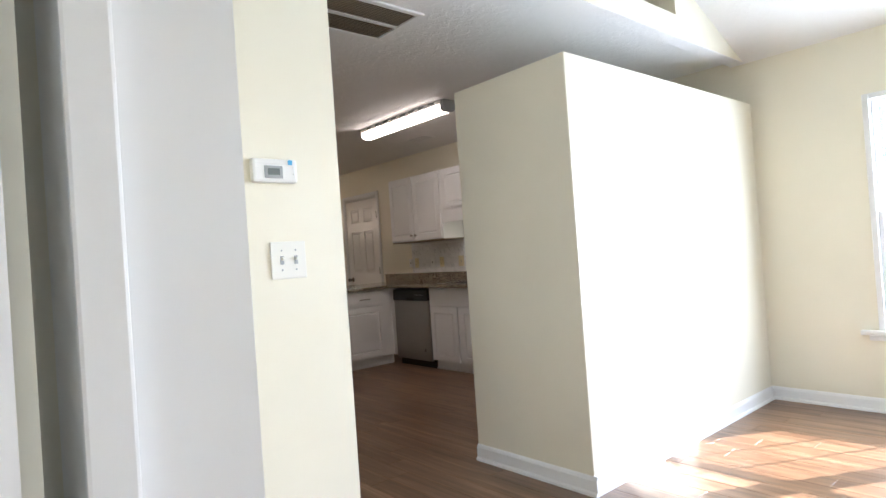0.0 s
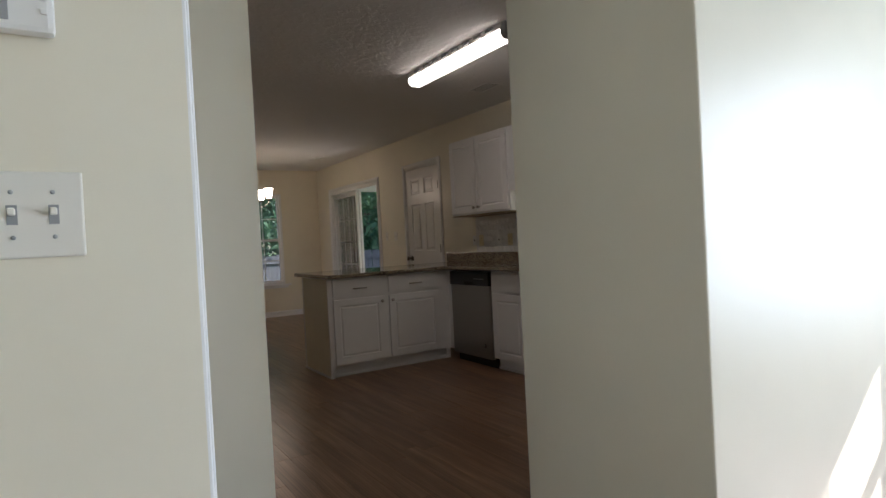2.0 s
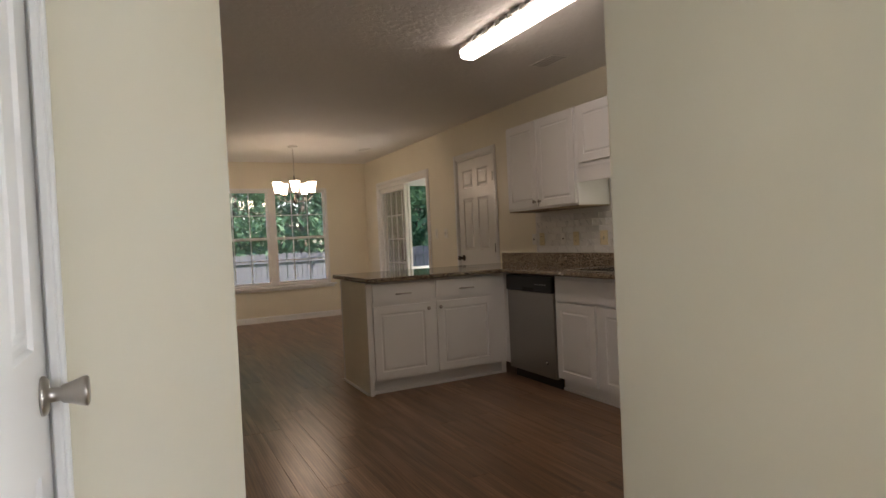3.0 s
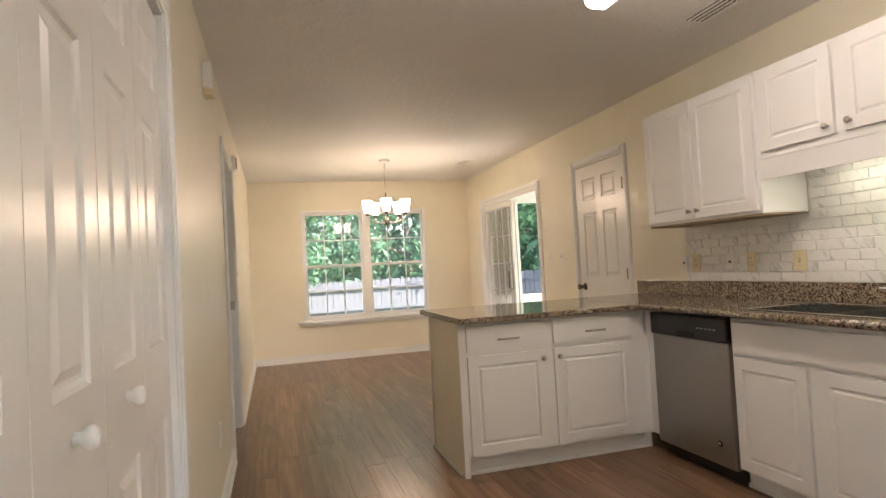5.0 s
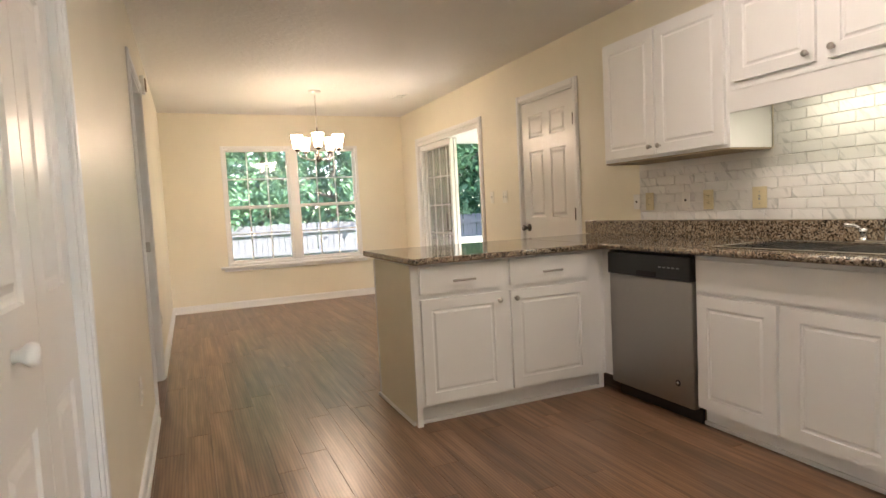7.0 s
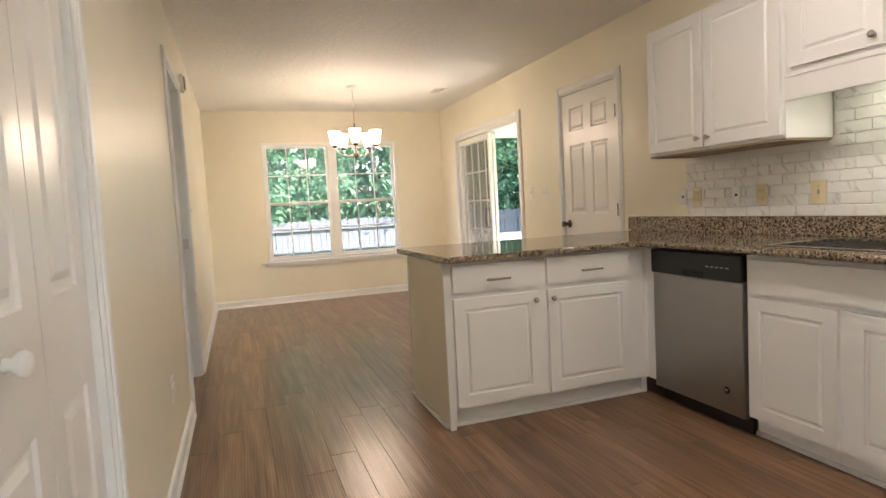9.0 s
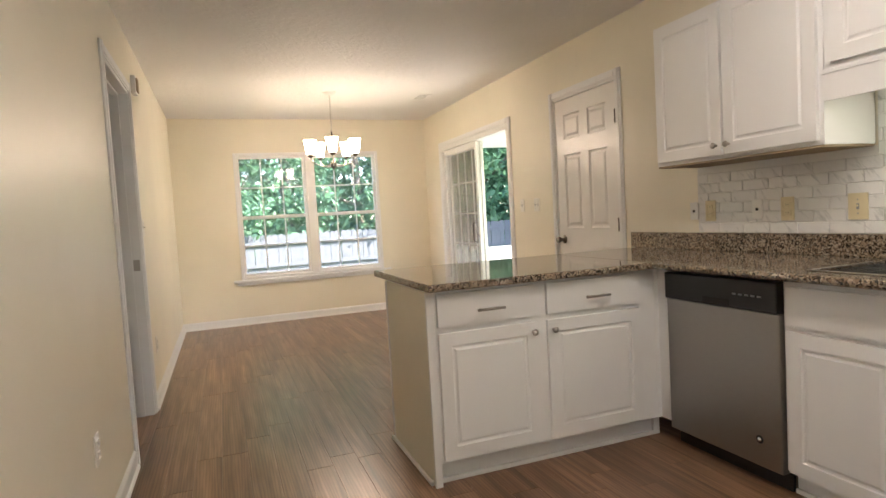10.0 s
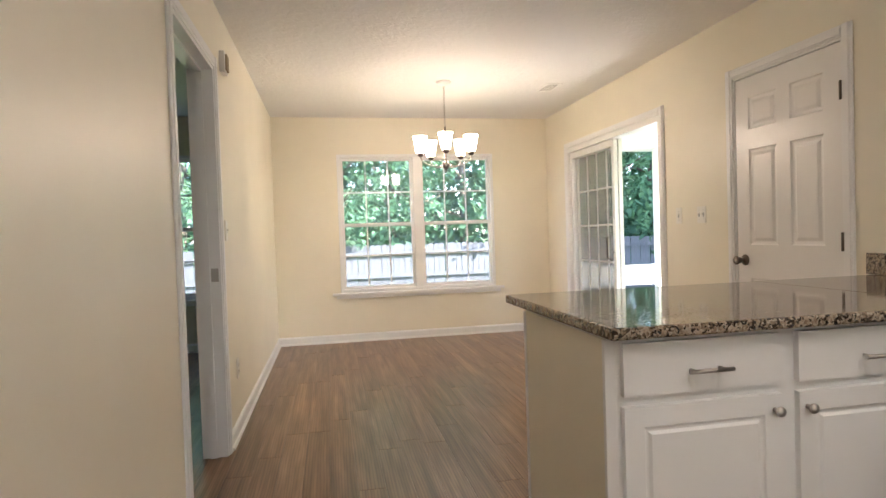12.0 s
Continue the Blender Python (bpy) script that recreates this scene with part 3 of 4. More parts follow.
gd = thing("door_1", pose(RX + 0.006, GDOOR[2] - 0.014, 0.006, 0, 0, -90), "closed white six-panel door with dark hinges", "door", kind="structure")
GW = GDOOR[2] - GDOOR[0] - 0.028
part("leaf", slab(GW, 2.017, 0.035, six_panels(GW, 2.017), DOOR_STEPS), DOORP, gd).location.y = 0.031
part("door_stop", boxed(-0.002, 0.033, 1.99, GW + 0.002, 0.045, 2.022), TRIM, gd)
knob_set(gd, pose(0.065, -0.004, 0.915, 90), BRONZE)
for z in (0.25, 1.03, 1.78):
    part("hinge", lathe(box(bmesh.new(), GW - 0.012, -0.007, z - 0.045, GW + 0.012, -0.004, z + 0.045), [(0.006, -0.047), (0.006, 0.047)], pose(GW + 0.002, -0.010, z), 10), BRONZE, gd, "dark bronze hinge")

hd = thing("door_2", pose(1.480, CDOOR[0] + 0.014, 0.006, 0, 0, 90), "closed white six-panel closet door with satin knob", "door", kind="structure")
HW = CDOOR[2] - CDOOR[0] - 0.028
part("leaf", slab(HW, 2.008, 0.035, six_panels(HW, 2.008), DOOR_STEPS), DOORP, hd).location.y = 0.031
knob_set(hd, pose(HW - 0.06, -0.004, 0.92, 90), NICKEL)
for z in (0.25, 1.09, 1.80):
    part("hinge", lathe(box(bmesh.new(), -0.014, -0.009, z - 0.05, 0.018, -0.0045, z + 0.05), [(0.007, -0.052), (0.007, 0.052)], pose(-0.002, -0.013, z), 10), BRASS, hd, "aged brass hinge")

ld = thing("door_3", pose(LX - 0.13, LDOOR[0] + 0.03, 0.008, 0, 0, 188), "white door swung open into the bedroom", "door", kind="structure")
part("leaf", slab(0.78, 2.0, 0.035, six_panels(0.78, 2.0)), DOORP, ld)
knob_set(ld, pose(0.72, -0.035, 0.95, 90), NICKEL)

# bifold closet doors
bf = thing("bifold_closet_door", pose(LX - 0.048, CLOSET[0] + 0.014, 0.012, 0, 0, 90), "white panelled bifold closet doors with white knobs", "closet door")
BW = (CLOSET[2] - CLOSET[0] - 0.028) / 4
for k in range(4):
    lf = part("leaf", slab(BW - 0.004, 1.99, 0.03, [(0.08, 0.2, BW - 0.084, 0.77), (0.08, 0.99, BW - 0.084, 1.615), (0.08, 1.735, BW - 0.084, 1.9)], DOOR_STEPS), DOORP, bf)
    lf.location.x = BW * k + 0.002
    if k in (1, 2):
        part("knob", lathe(bmesh.new(), [(0.0, -0.001), (0.012, 0.0), (0.010, 0.010), (0.019, 0.020), (0.021, 0.028), (0.016, 0.036), (0.0, 0.038)], pose(BW / 2 - 0.01, -0.03, 0.918, 90)), TRIM, lf, "round white wooden knob")
# white foyer closet casing and half-open leaf
structure("trim_foyer", box(boxed(0.55, 1.15, 0, 0.594, 1.305, 2.04, bevel=0.004), 0.42, 1.155, 2.04, 0.594, 1.179, 2.1, 0.003), TRIM, "white closet door casing", "trim")
fd = thing("door_4", pose(0.50, 1.10, 0.01, 0, 0, 190), "white closet door standing ajar in the foyer", "door", kind="structure")
part("leaf", slab(0.6, 2.0, 0.035, six_panels(0.6, 2.0)), DOORP, fd)


# ---- kitchen cabinets ----
GROOVE = ((0.0, 0.0), (0.003, 0.006), (0.009, 0.008), (0.014, 0.007), (0.022, 0.0005))


def cab_door(parent, x, z, w, h, name="door", groove=True, y=0.0):
    m = 0.055
    panels = [(m, m, w - m, h - m)] if groove else []
    bm = slab(w, h, 0.019, panels, GROOVE)
    ob = part(name, bm, CABINET, parent)
    ob.location = (x, y, z)
    return ob


def cab_knob(parent, x, z):
    part("knob", lathe(bmesh.new(), [(0.0, -0.001), (0.007, 0.0), (0.006, 0.012), (0.012, 0.017), (0.015, 0.022), (0.013, 0.028), (0.0, 0.030)], pose(x, -0.019, z, 90), 16), NICKEL, parent, "satin nickel knob")


def cab_pull(parent, x, z, length=0.13):
    bm = tube(bmesh.new(), [(x - length / 2, -0.05, z), (x + length / 2, -0.05, z)], 0.006)
    for s in (-0.33, 0.33):
        tube(bm, [(x + s * length, -0.019, z), (x + s * length, -0.05, z)], 0.004, 8)
    part("pull_handle", bm, NICKEL, parent, "brushed bar pull")


TOP = 0.848
# peninsula unit: two drawers above two doors, room side to the south
pen = thing("base_cabinet", pose(3.095, 5.975, 0, 0, 0, 0), "white peninsula base cabinet with drawers and doors", "cabinet", "kitchen base cabinets")
bm = boxed(0.0, 0.0, 0.10, 1.183, 0.64, TOP, bevel=0.002)
part("body", bm, CABINET, pen)
part("toe_kick", boxed(0.0, 0.055, 0.0, 1.183, 0.64, 0.099), CABINET, pen)
part("side_panel", boxed(-0.006, 0.014, 0.0, -0.0005, 0.64, TOP - 0.002), WALL, pen, "cream painted end panel")
part("corner_bead", boxed(-0.010, -0.002, 0.0, 0.022, 0.013, TOP - 0.002, bevel=0.002), TRIM, pen)
part("corner_bead", boxed(-0.010, 0.625, 0, -0.0065, 0.645, TOP - 0.004), TRIM, pen)
part("shoe_moulding", box(boxed(-0.022, 0.03, 0, -0.011, 0.65, 0.02, bevel=0.004), -0.022, 0.036, 0, 1.183, 0.054, 0.02, 0.004), TRIM, pen)
for x, w, kx in ((0.035, 0.475, -1), (0.565, 0.515, 1)):
    dr = cab_door(pen, x, 0.695, w, 0.14, "drawer", False)
    cab_pull(dr, w / 2, 0.06, 0.13)
    d = cab_door(pen, x, 0.118, w, 0.548)
    cab_knob(d, w - 0.025 if kx < 0 else 0.025, 0.505)
# filler at the inner corner
fil = single("corner_filler", box(box(boxed(4.2785, 5.975, 0.10, 4.30, 6.60, TOP), 4.30, 5.9, 0.10, RX, 6.60, TOP), 4.2785, 6.015, 0, 4.315, 6.1, 0.099), CABINET, "white corner cabinet filler under the counter", "cabinet")

# dishwasher
FX = 4.30
dw = thing("dishwasher", pose(FX - 0.02, 5.893, 0, 0, 0, -90), "stainless dishwasher with black control panel", "dishwasher")
part("tub", boxed(0.006, 0.04, 0.07, 0.604, 0.56, 0.842), BLACK, dw)
part("door", boxed(0.003, 0.0, 0.078, 0.607, 0.038, 0.712, bevel=0.006), STEEL, dw, "brushed stainless front")
bm = boxed(0.002, -0.012, 0.714, 0.608, 0.038, 0.838, bevel=0.008)
panel = part("control_panel", bm, BLACK, dw, "glossy black control panel")
part("latch_recess", boxed(0.24, -0.016, 0.718, 0.38, -0.0125, 0.748, bevel=0.0015), DARK, panel)
for k in range(5):
    part("button", boxed(0.40 + 0.03 * k, -0.0145, 0.772, 0.418 + 0.03 * k, -0.0122, 0.779), GREYP, panel)
part("badge", lathe(bmesh.new(), [(0.0, 0.0), (0.017, 0.0), (0.017, 0.0015), (0.0, 0.002)], pose(0.505, -0.0005, 0.19, 90), 20), BLACK, dw, "small dark round badge")
part("badge_ring", lathe(bmesh.new(), [(0.0, 0.0), (0.009, 0.0), (0.009, 0.0015), (0.0, 0.0015)], pose(0.505, -0.003, 0.19, 90), 16), CHROME, dw)
part("kickplate", boxed(0.004, 0.055, 0.0, 0.606, 0.07, 0.07), BLACK, dw, "black toe kick")

# sink base and drawer base
sb = thing("base_cabinet", pose(FX - 0.002, 5.280, 0, 0, 0, -90), "white sink base cabinet with two doors", "cabinet", "kitchen base cabinets")
bm = boxed(0.0, 0.0, 0.10, 0.93, 0.56, 0.66, bevel=0.002)
part("front_rail", boxed(0.0, 0.0, 0.661, 0.93, 0.02, TOP), CABINET, sb)
for x in (0.0, 0.91):
    part("side_panel", boxed(x, 0.021, 0.661, x + 0.02, 0.56, TOP), CABINET, sb)
part("body", bm, CABINET, sb)
part("toe_kick", boxed(0.0, 0.055, 0.0, 0.93, 0.56, 0.099), CABINET, sb)
part("shoe_moulding", boxed(0.0, 0.04, 0, 0.93, 0.054, 0.02, bevel=0.004), TRIM, sb)
cab_door(sb, 0.022, 0.68, 0.87, 0.145, "false_drawer_front", False)
cab_door(sb, 0.022, 0.105, 0.41, 0.55)
cab_door(sb, 0.48, 0.105, 0.41, 0.55)
db = thing("base_cabinet", pose(FX - 0.002, 4.348, 0, 0, 0, -90), "white base cabinet with a stack of drawers", "cabinet", "kitchen base cabinets")
bm = boxed(0.0, 0.0, 0.10, 0.5, 0.56, TOP, bevel=0.002)
part("body", bm, CABINET, db)
part("toe_kick", boxed(0.0, 0.055, 0.0, 0.5, 0.56, 0.099), CABINET, db)
part("shoe_moulding", boxed(0.0, 0.04, 0, 0.5, 0.054, 0.02, bevel=0.004), TRIM, db)
for z, h in ((0.69, 0.135), (0.515, 0.155), (0.335, 0.155), (0.11, 0.205)):
    dr = cab_door(db, 0.025, z, 0.45, h, "drawer", False)
    cab_pull(dr, 0.225, h / 2)

# ---- granite worktop with sink cut-out ----
CT, CB = 0.885, 0.852
worktop = thing("worktop", pose(0, 0, 0), "speckled brown granite L-shaped worktop on white cabinets", "worktop")
part("peninsula_slab", box(boxed(3.08, 5.915, CB, 4.235, 6.83, CT, bevel=0.008), 4.2352, 5.24, CB, RX - 0.002, 6.83, CT), GRANITE, worktop)
SX0, SX1, SY0, SY1 = 4.33, 4.76, 4.42, 5.20
bm = bmesh.new()
box(bm, 4.235, 3.8, CB, SX0, 5.24, CT)
box(bm, SX1, 3.8, CB, RX - 0.002, 5.24, CT)
box(bm, SX0, 3.8, CB, SX1, SY0, CT)
box(bm, SX0, SY1, CB, SX1, 5.24, CT)
part("sink_slab", bm, GRANITE, worktop)
part("rounded_nose", tube(bmesh.new(), [(4.2352, 3.8, (CT + CB) / 2), (4.2352, 5.94, (CT + CB) / 2)], (CT - CB) / 2, 12), GRANITE, worktop)
single("upstand", boxed(RX - 0.022, 3.8, CT + 0.0005, RX - 0.002, 6.872, 0.985, bevel=0.003), GRANITE, "speckled granite upstand along the wall", "backsplash")

# ---- sink and tap ----
sk = thing("kitchen_sink", pose((SX0 + SX1) / 2, (SY0 + SY1) / 2, CT), "stainless undermount double bowl sink", "sink")
for nm, y0, y1 in (("bowl", -0.385, -0.01), ("bowl", 0.01, 0.385)):
    bm = bmesh.new()
    box(bm, -0.212, y0, -0.19, 0.212, y1, -0.186)
    for a in ((-0.214, y0, -0.186, -0.205, y1), (0.205, y0, -0.186, 0.214, y1)):
        box(bm, a[0], a[1], -0.186, a[3], a[4], -0.004)
    for y in (y0, y1 - 0.008):
        box(bm, -0.205, y, -0.186, 0.205, y + 0.008, -0.004)
    b = part(nm, bm, SINK, sk)
    part("drain", lathe(bmesh.new(), [(0.0, 0), (0.04, 0.0), (0.04, 0.003), (0.03, 0.002), (0.0, 0.001)], pose(0, (y0 + y1) / 2, -0.186)), CHROME, b)
bm = bmesh.new()
box(bm, -0.222, -0.395, 0.001, 0.222, -0.383, 0.006, 0.002)
box(bm, -0.222, 0.383, 0.001, 0.222, 0.395, 0.006, 0.002)
box(bm, -0.222, -0.383, 0.001, -0.210, 0.383, 0.006, 0.002)
box(bm, 0.210, -0.383, 0.001, 0.222, 0.383, 0.006, 0.002)
part("rim", bm, SINK, sk)
tp = thing("kitchen_tap", pose(4.815, 4.72, CT), "chrome kitchen tap with lever handles", "tap")
part("base_plate", boxed(-0.028, -0.11, 0.0, 0.028, 0.125, 0.014, bevel=0.006), CHROME, tp)
part("spout", tube(bmesh.new(), [(0, 0, 0.012), (0, 0, 0.06), (-0.02, 0, 0.09), (-0.07, -0.06, 0.135), (-0.12, -0.12, 0.155), (-0.145, -0.145, 0.15), (-0.15, -0.15, 0.13)], [0.016, 0.015, 0.014, 0.012, 0.012, 0.012, 0.013]), CHROME, tp)
for y, s in ((0.1, 1), (-0.09, -1)):
    h = part("lever", lathe(bmesh.new(), [(0.018, 0.012), (0.016, 0.04), (0.02, 0.05), (0.016, 0.062), (0.0, 0.066)], pose(0, y, 0), 16), CHROME, tp)
    part("lever_arm", tube(bmesh.new(), [(0, y, 0.058), (-0.03, y + 0.025 * s, 0.078), (-0.06, y + 0.05 * s, 0.082)], [0.008, 0.007, 0.009]), CHROME, h)

# ---- wall cabinets ----
UX = 4.583
uc = thing("wall_cabinet", pose(UX, 6.262, 1.365, 0, 0, -90), "white two-door wall cabinet hung above the counter", "cabinet", "kitchen wall cabinets")
part("body", boxed(0.0, 0.0, 0.0, 0.950, 0.305, 0.745, bevel=0.002), CABINET, uc)
part("light_rail", boxed(0.004, 0.002, -0.010, 0.946, 0.3, -0.0005), TAN, uc, "dark wooden underside")
for x, w, k in ((0.02, 0.432, 0.405), (0.468, 0.462, 0.03)):
    d = cab_door(uc, x, 0.018, w, 0.71)
    cab_knob(d, k, 0.045)
us = thing("wall_cabinet", pose(UX, 5.31, 1.648, 0, 0, -90), "white short wall cabinet above the sink", "cabinet", "kitchen wall cabinets")
part("body", boxed(0.0, 0.0, 0.0, 0.95, 0.305, 0.46, bevel=0.002), CABINET, us)
for x, w, k in ((0.035, 0.405, 0.375), (0.492, 0.405, 0.03)):
    d = cab_door(us, x, 0.03, w, 0.412)
    cab_knob(d, k, 0.04)
part("valance", boxed(0.0, -0.012, -0.115, 0.95, 0.006, -0.002, bevel=0.002), CABINET, us)
part("valance_lip", boxed(0.0, -0.017, -0.012, 0.95, -0.0125, 0.006, bevel=0.002), CABINET, us)
un = thing("under_cabinet_light", pose(4.78, 4.8, 1.645), "lit strip light fixed under the wall cabinet", "light")
part("housing", boxed(-0.05, -0.32, -0.03, 0.05, 0.32, -0.001, bevel=0.004), PLATE, un)
part("diffuser", boxed(-0.04, -0.3, -0.04, 0.04, 0.3, -0.031, bevel=0.003), UNDER, un)


# ---- plates on walls ----
def wall_plate(m, label, gangs=1, kind="toggle", material=IVORY, w=None, h=0.115, group="wall plates"):
    """A plate with its back at y 0, the room towards -y."""
    w = w or 0.07 + 0.046 * (gangs - 1)
    ob = thing("light_switch" if kind == "toggle" else "wall_outlet", m, label, "switch" if kind == "toggle" else "outlet", group)
    part("plate", boxed(-w / 2, -0.006, -h / 2, w / 2, -0.0001, h / 2, bevel=0.003), material, ob)
    for g in range(gangs):
        x = (g - (gangs - 1) / 2) * 0.046
        if kind == "toggle":
            part("slot", boxed(x - 0.006, -0.0068, -0.013, x + 0.006, -0.0058, 0.013), GREYP, ob)
            bm = bmesh.new()
            box(bm, x - 0.0042, -0.018, -0.001, x + 0.0042, -0.0065, 0.009, 0.0015, 1)
            part("toggle", bm, material, ob)
            for z in (-0.03, 0.03):
                part("screw", lathe(bmesh.new(), [(0.0, 0), (0.003, 0), (0.003, 0.0008), (0.0, 0.001)], pose(x, -0.006, z, 90), 10), GREYP, ob)
        elif kind == "duplex":
            for z in (-0.02, 0.02):
                s = part("socket", boxed(x - 0.017, -0.0075, z - 0.014, x + 0.017, -0.006, z + 0.014, bevel=0.004), material, ob)
                for dx in (-0.006, 0.006):
                    part("slot", boxed(x + dx - 0.001, -0.0079, z - 0.002, x + dx + 0.001, -0.0073, z + 0.006), DARK, s)
        else:
            part("jack", lathe(bmesh.new(), [(0.008, 0), (0.007, 0.004), (0.0, 0.005)], pose(x, -0.006, 0, 90), 12), DARK, ob)
    return ob


wall_plate(pose(1.272, 2.225, 1.195), "white double toggle switch plate on the cream wall", 2, w=0.116)
wall_plate(pose(1.045, 2.225, 1.195), "white double toggle switch plate nearer the foyer", 2, w=0.116)
wall_plate(pose(RX, 8.385, 1.218, 0, 0, -90), "ivory toggle switch plate beside the sliding door", 1)
wall_plate(pose(RX, 8.125, 1.215, 0, 0, -90), "ivory double switch plate between the doors", 2, w=0.09)
wall_plate(pose(LX, 8.0, 1.2, 0, 0, 90), "cream toggle switch plate beside the doorway", 1)
wall_plate(pose(LX, 6.09, 0.385, 0, 0, 90), "cream wall outlet low on the wall", 1, "duplex")
wall_plate(pose(LX, 8.2, 0.38, 0, 0, 90), "cream wall outlet low on the dining wall", 1, "duplex")
BS = RX - 0.011
wall_plate(pose(BS, 6.31, 1.11, 0, 0, -90), "white phone jack plate on the backsplash", 1, "jack", PLATE, w=0.06, h=0.1)
wall_plate(pose(BS, 6.19, 1.108, 0, 0, -90), "almond duplex outlet on the backsplash", 1, "duplex", ALMOND)
wall_plate(pose(BS, 5.885, 1.108, 0, 0, -90), "white single jack plate on the backsplash", 1, "jack", PLATE, w=0.06, h=0.1)
wall_plate(pose(BS, 5.715, 1.105, 0, 0, -90), "almond duplex outlet on marble tiles", 1, "duplex", ALMOND)
wall_plate(pose(BS, 5.38, 1.105, 0, 0, -90), "almond switch plate beside the sink window light", 1, "toggle", ALMOND, w=0.085)

th = thing("thermostat", pose(1.238, 2.225, 1.468), "white digital thermostat with grey screen and blue sticker", "thermostat")
part("body", boxed(-0.072, -0.026, -0.036, 0.072, -0.0001, 0.036, bevel=0.008), PLATE, th)
part("top_ridge", boxed(-0.066, -0.028, 0.020, 0.066, -0.0262, 0.030, bevel=0.0008), PLATE, th)
bz = part("screen_bezel", boxed(-0.036, -0.0285, -0.024, 0.022, -0.0262, 0.014, bevel=0.001), GREYP, th)
part("screen", boxed(-0.026, -0.0295, -0.014, 0.012, -0.0287, 0.006), SCREEN, bz, "dark display")
part("sticker", boxed(0.040, -0.0295, 0.018, 0.054, -0.0284, 0.033), BLUE, th, "small blue sticker")
for k in range(2):
    part("button", boxed(0.056, -0.0285, -0.012 + 0.018 * k, 0.064, -0.0262, -0.004 + 0.018 * k, bevel=0.0008), PLATE, th)
ch = thing("door_chime", pose(LX, 6.02, 2.19, 0, 0, 90), "white plastic door chime box high on the wall", "door chime")
part("body", boxed(-0.055, -0.045, -0.05, 0.055, -0.0001, 0.085, bevel=0.005), PLATE, ch)
part("grille", boxed(-0.045, -0.048, -0.085, 0.045, -0.004, -0.0505, bevel=0.003), ALMOND, ch)
sn = thing("alarm_keypad", pose(LX, 8.06, 2.15, 0, 0, 90), "small beige sensor box above the doorway", "sensor")
part("body", boxed(-0.05, -0.03, -0.06, 0.05, -0.0001, 0.06, bevel=0.004), PLATE, sn)
part("cover", boxed(-0.035, -0.04, -0.045, 0.035, -0.0305, 0.045, bevel=0.003), TAN, sn)


# ---- ceiling fixtures ----
fx = thing("fluorescent_light", pose(3.635, 4.665, H), "lit four-foot fluorescent fixture on the ceiling", "ceiling light")
part("housing", boxed(-0.066, -0.60, -0.034, 0.066, 0.58, -0.0005, bevel=0.004), PLATE, fx)
bm = bmesh.new()
prof = [(-0.062, -0.035), (-0.064, -0.058), (-0.056, -0.082), (-0.034, -0.094), (0.034, -0.094), (0.056, -0.082), (0.064, -0.058), (0.062, -0.035)]
ends = [[bm.verts.new((x, y, z)) for x, z in prof] for y in (-0.585, 0.58)]
for k in range(len(prof)):
    q = (k + 1) % len(prof)
    bm.faces.new((ends[0][k], ends[0][q], ends[1][q], ends[1][k]))
bm.faces.new(ends[0]), bm.faces.new(ends[1][::-1])
part("diffuser", bm, TUBE, fx, "glowing white acrylic diffuser")
for y0, y1 in ((-0.63, -0.586), (0.581, 0.586)):
    bm = bmesh.new()
    ends = [[bm.verts.new((x * 1.03, y, z * 1.02 if z < -0.04 else -0.001)) for x, z in prof] for y in (y0, y1)]
    for k in range(len(prof)):
        q = (k + 1) % len(prof)
        bm.faces.new((ends[0][k], ends[0][q], ends[1][q], ends[1][k]))
    bm.faces.new(ends[0]), bm.faces.new(ends[1][::-1])
    part("end_cap", bm, GREYP, fx, "grey end cap")
for k in range(8):
    part("side_louver", boxed(-0.080, -0.52 + 0.13 * k, -0.030, -0.0665, -0.45 + 0.13 * k, -0.006, bevel=0.002), GREYP, fx)


def ceiling_vent(name, x0, y0, x1, y1, slats, along, label, back=DARK, frame=0.025, deep=0.012):
    ob = thing(name, pose((x0 + x1) / 2, (y0 + y1) / 2, H), label, "vent")
    hx, hy = (x1 - x0) / 2, (y1 - y0) / 2
    bm = bmesh.new()
    for a in ((-hx, -hy, hx, -hy + frame), (-hx, hy - frame, hx, hy), (-hx, -hy + frame, -hx + frame, hy - frame), (hx - frame, -hy + frame, hx, hy - frame)):
        box(bm, a[0], a[1], -deep, a[2], a[3], -0.0005, 0.002, 1)
    part("frame", bm, PLATE, ob)
    part("backing", boxed(-hx + frame, -hy + frame, -0.003, hx - frame, hy - frame, -0.001), back, ob)
    for k in range(slats):
        f = (k + 0.5) / slats
        bm = bmesh.new()
        if along == "x":
            y = -hy + frame + f * 2 * (hy - frame)
            r = bmesh.ops.create_cube(bm, size=1.0, matrix=pose(0, y, -0.007, 35) @ Matrix.Diagonal((2 * (hx - frame), 0.011, 0.0012, 1)))
        else:
            x = -hx + frame + f * 2 * (hx - frame)
            r = bmesh.ops.create_cube(bm, size=1.0, matrix=pose(x, 0, -0.007, 0, 35) @ Matrix.Diagonal((0.011, 2 * (hy - frame), 0.0012, 1)))
        part("slat", bm, PLATE if back is DARK else TAN, ob)
    return ob


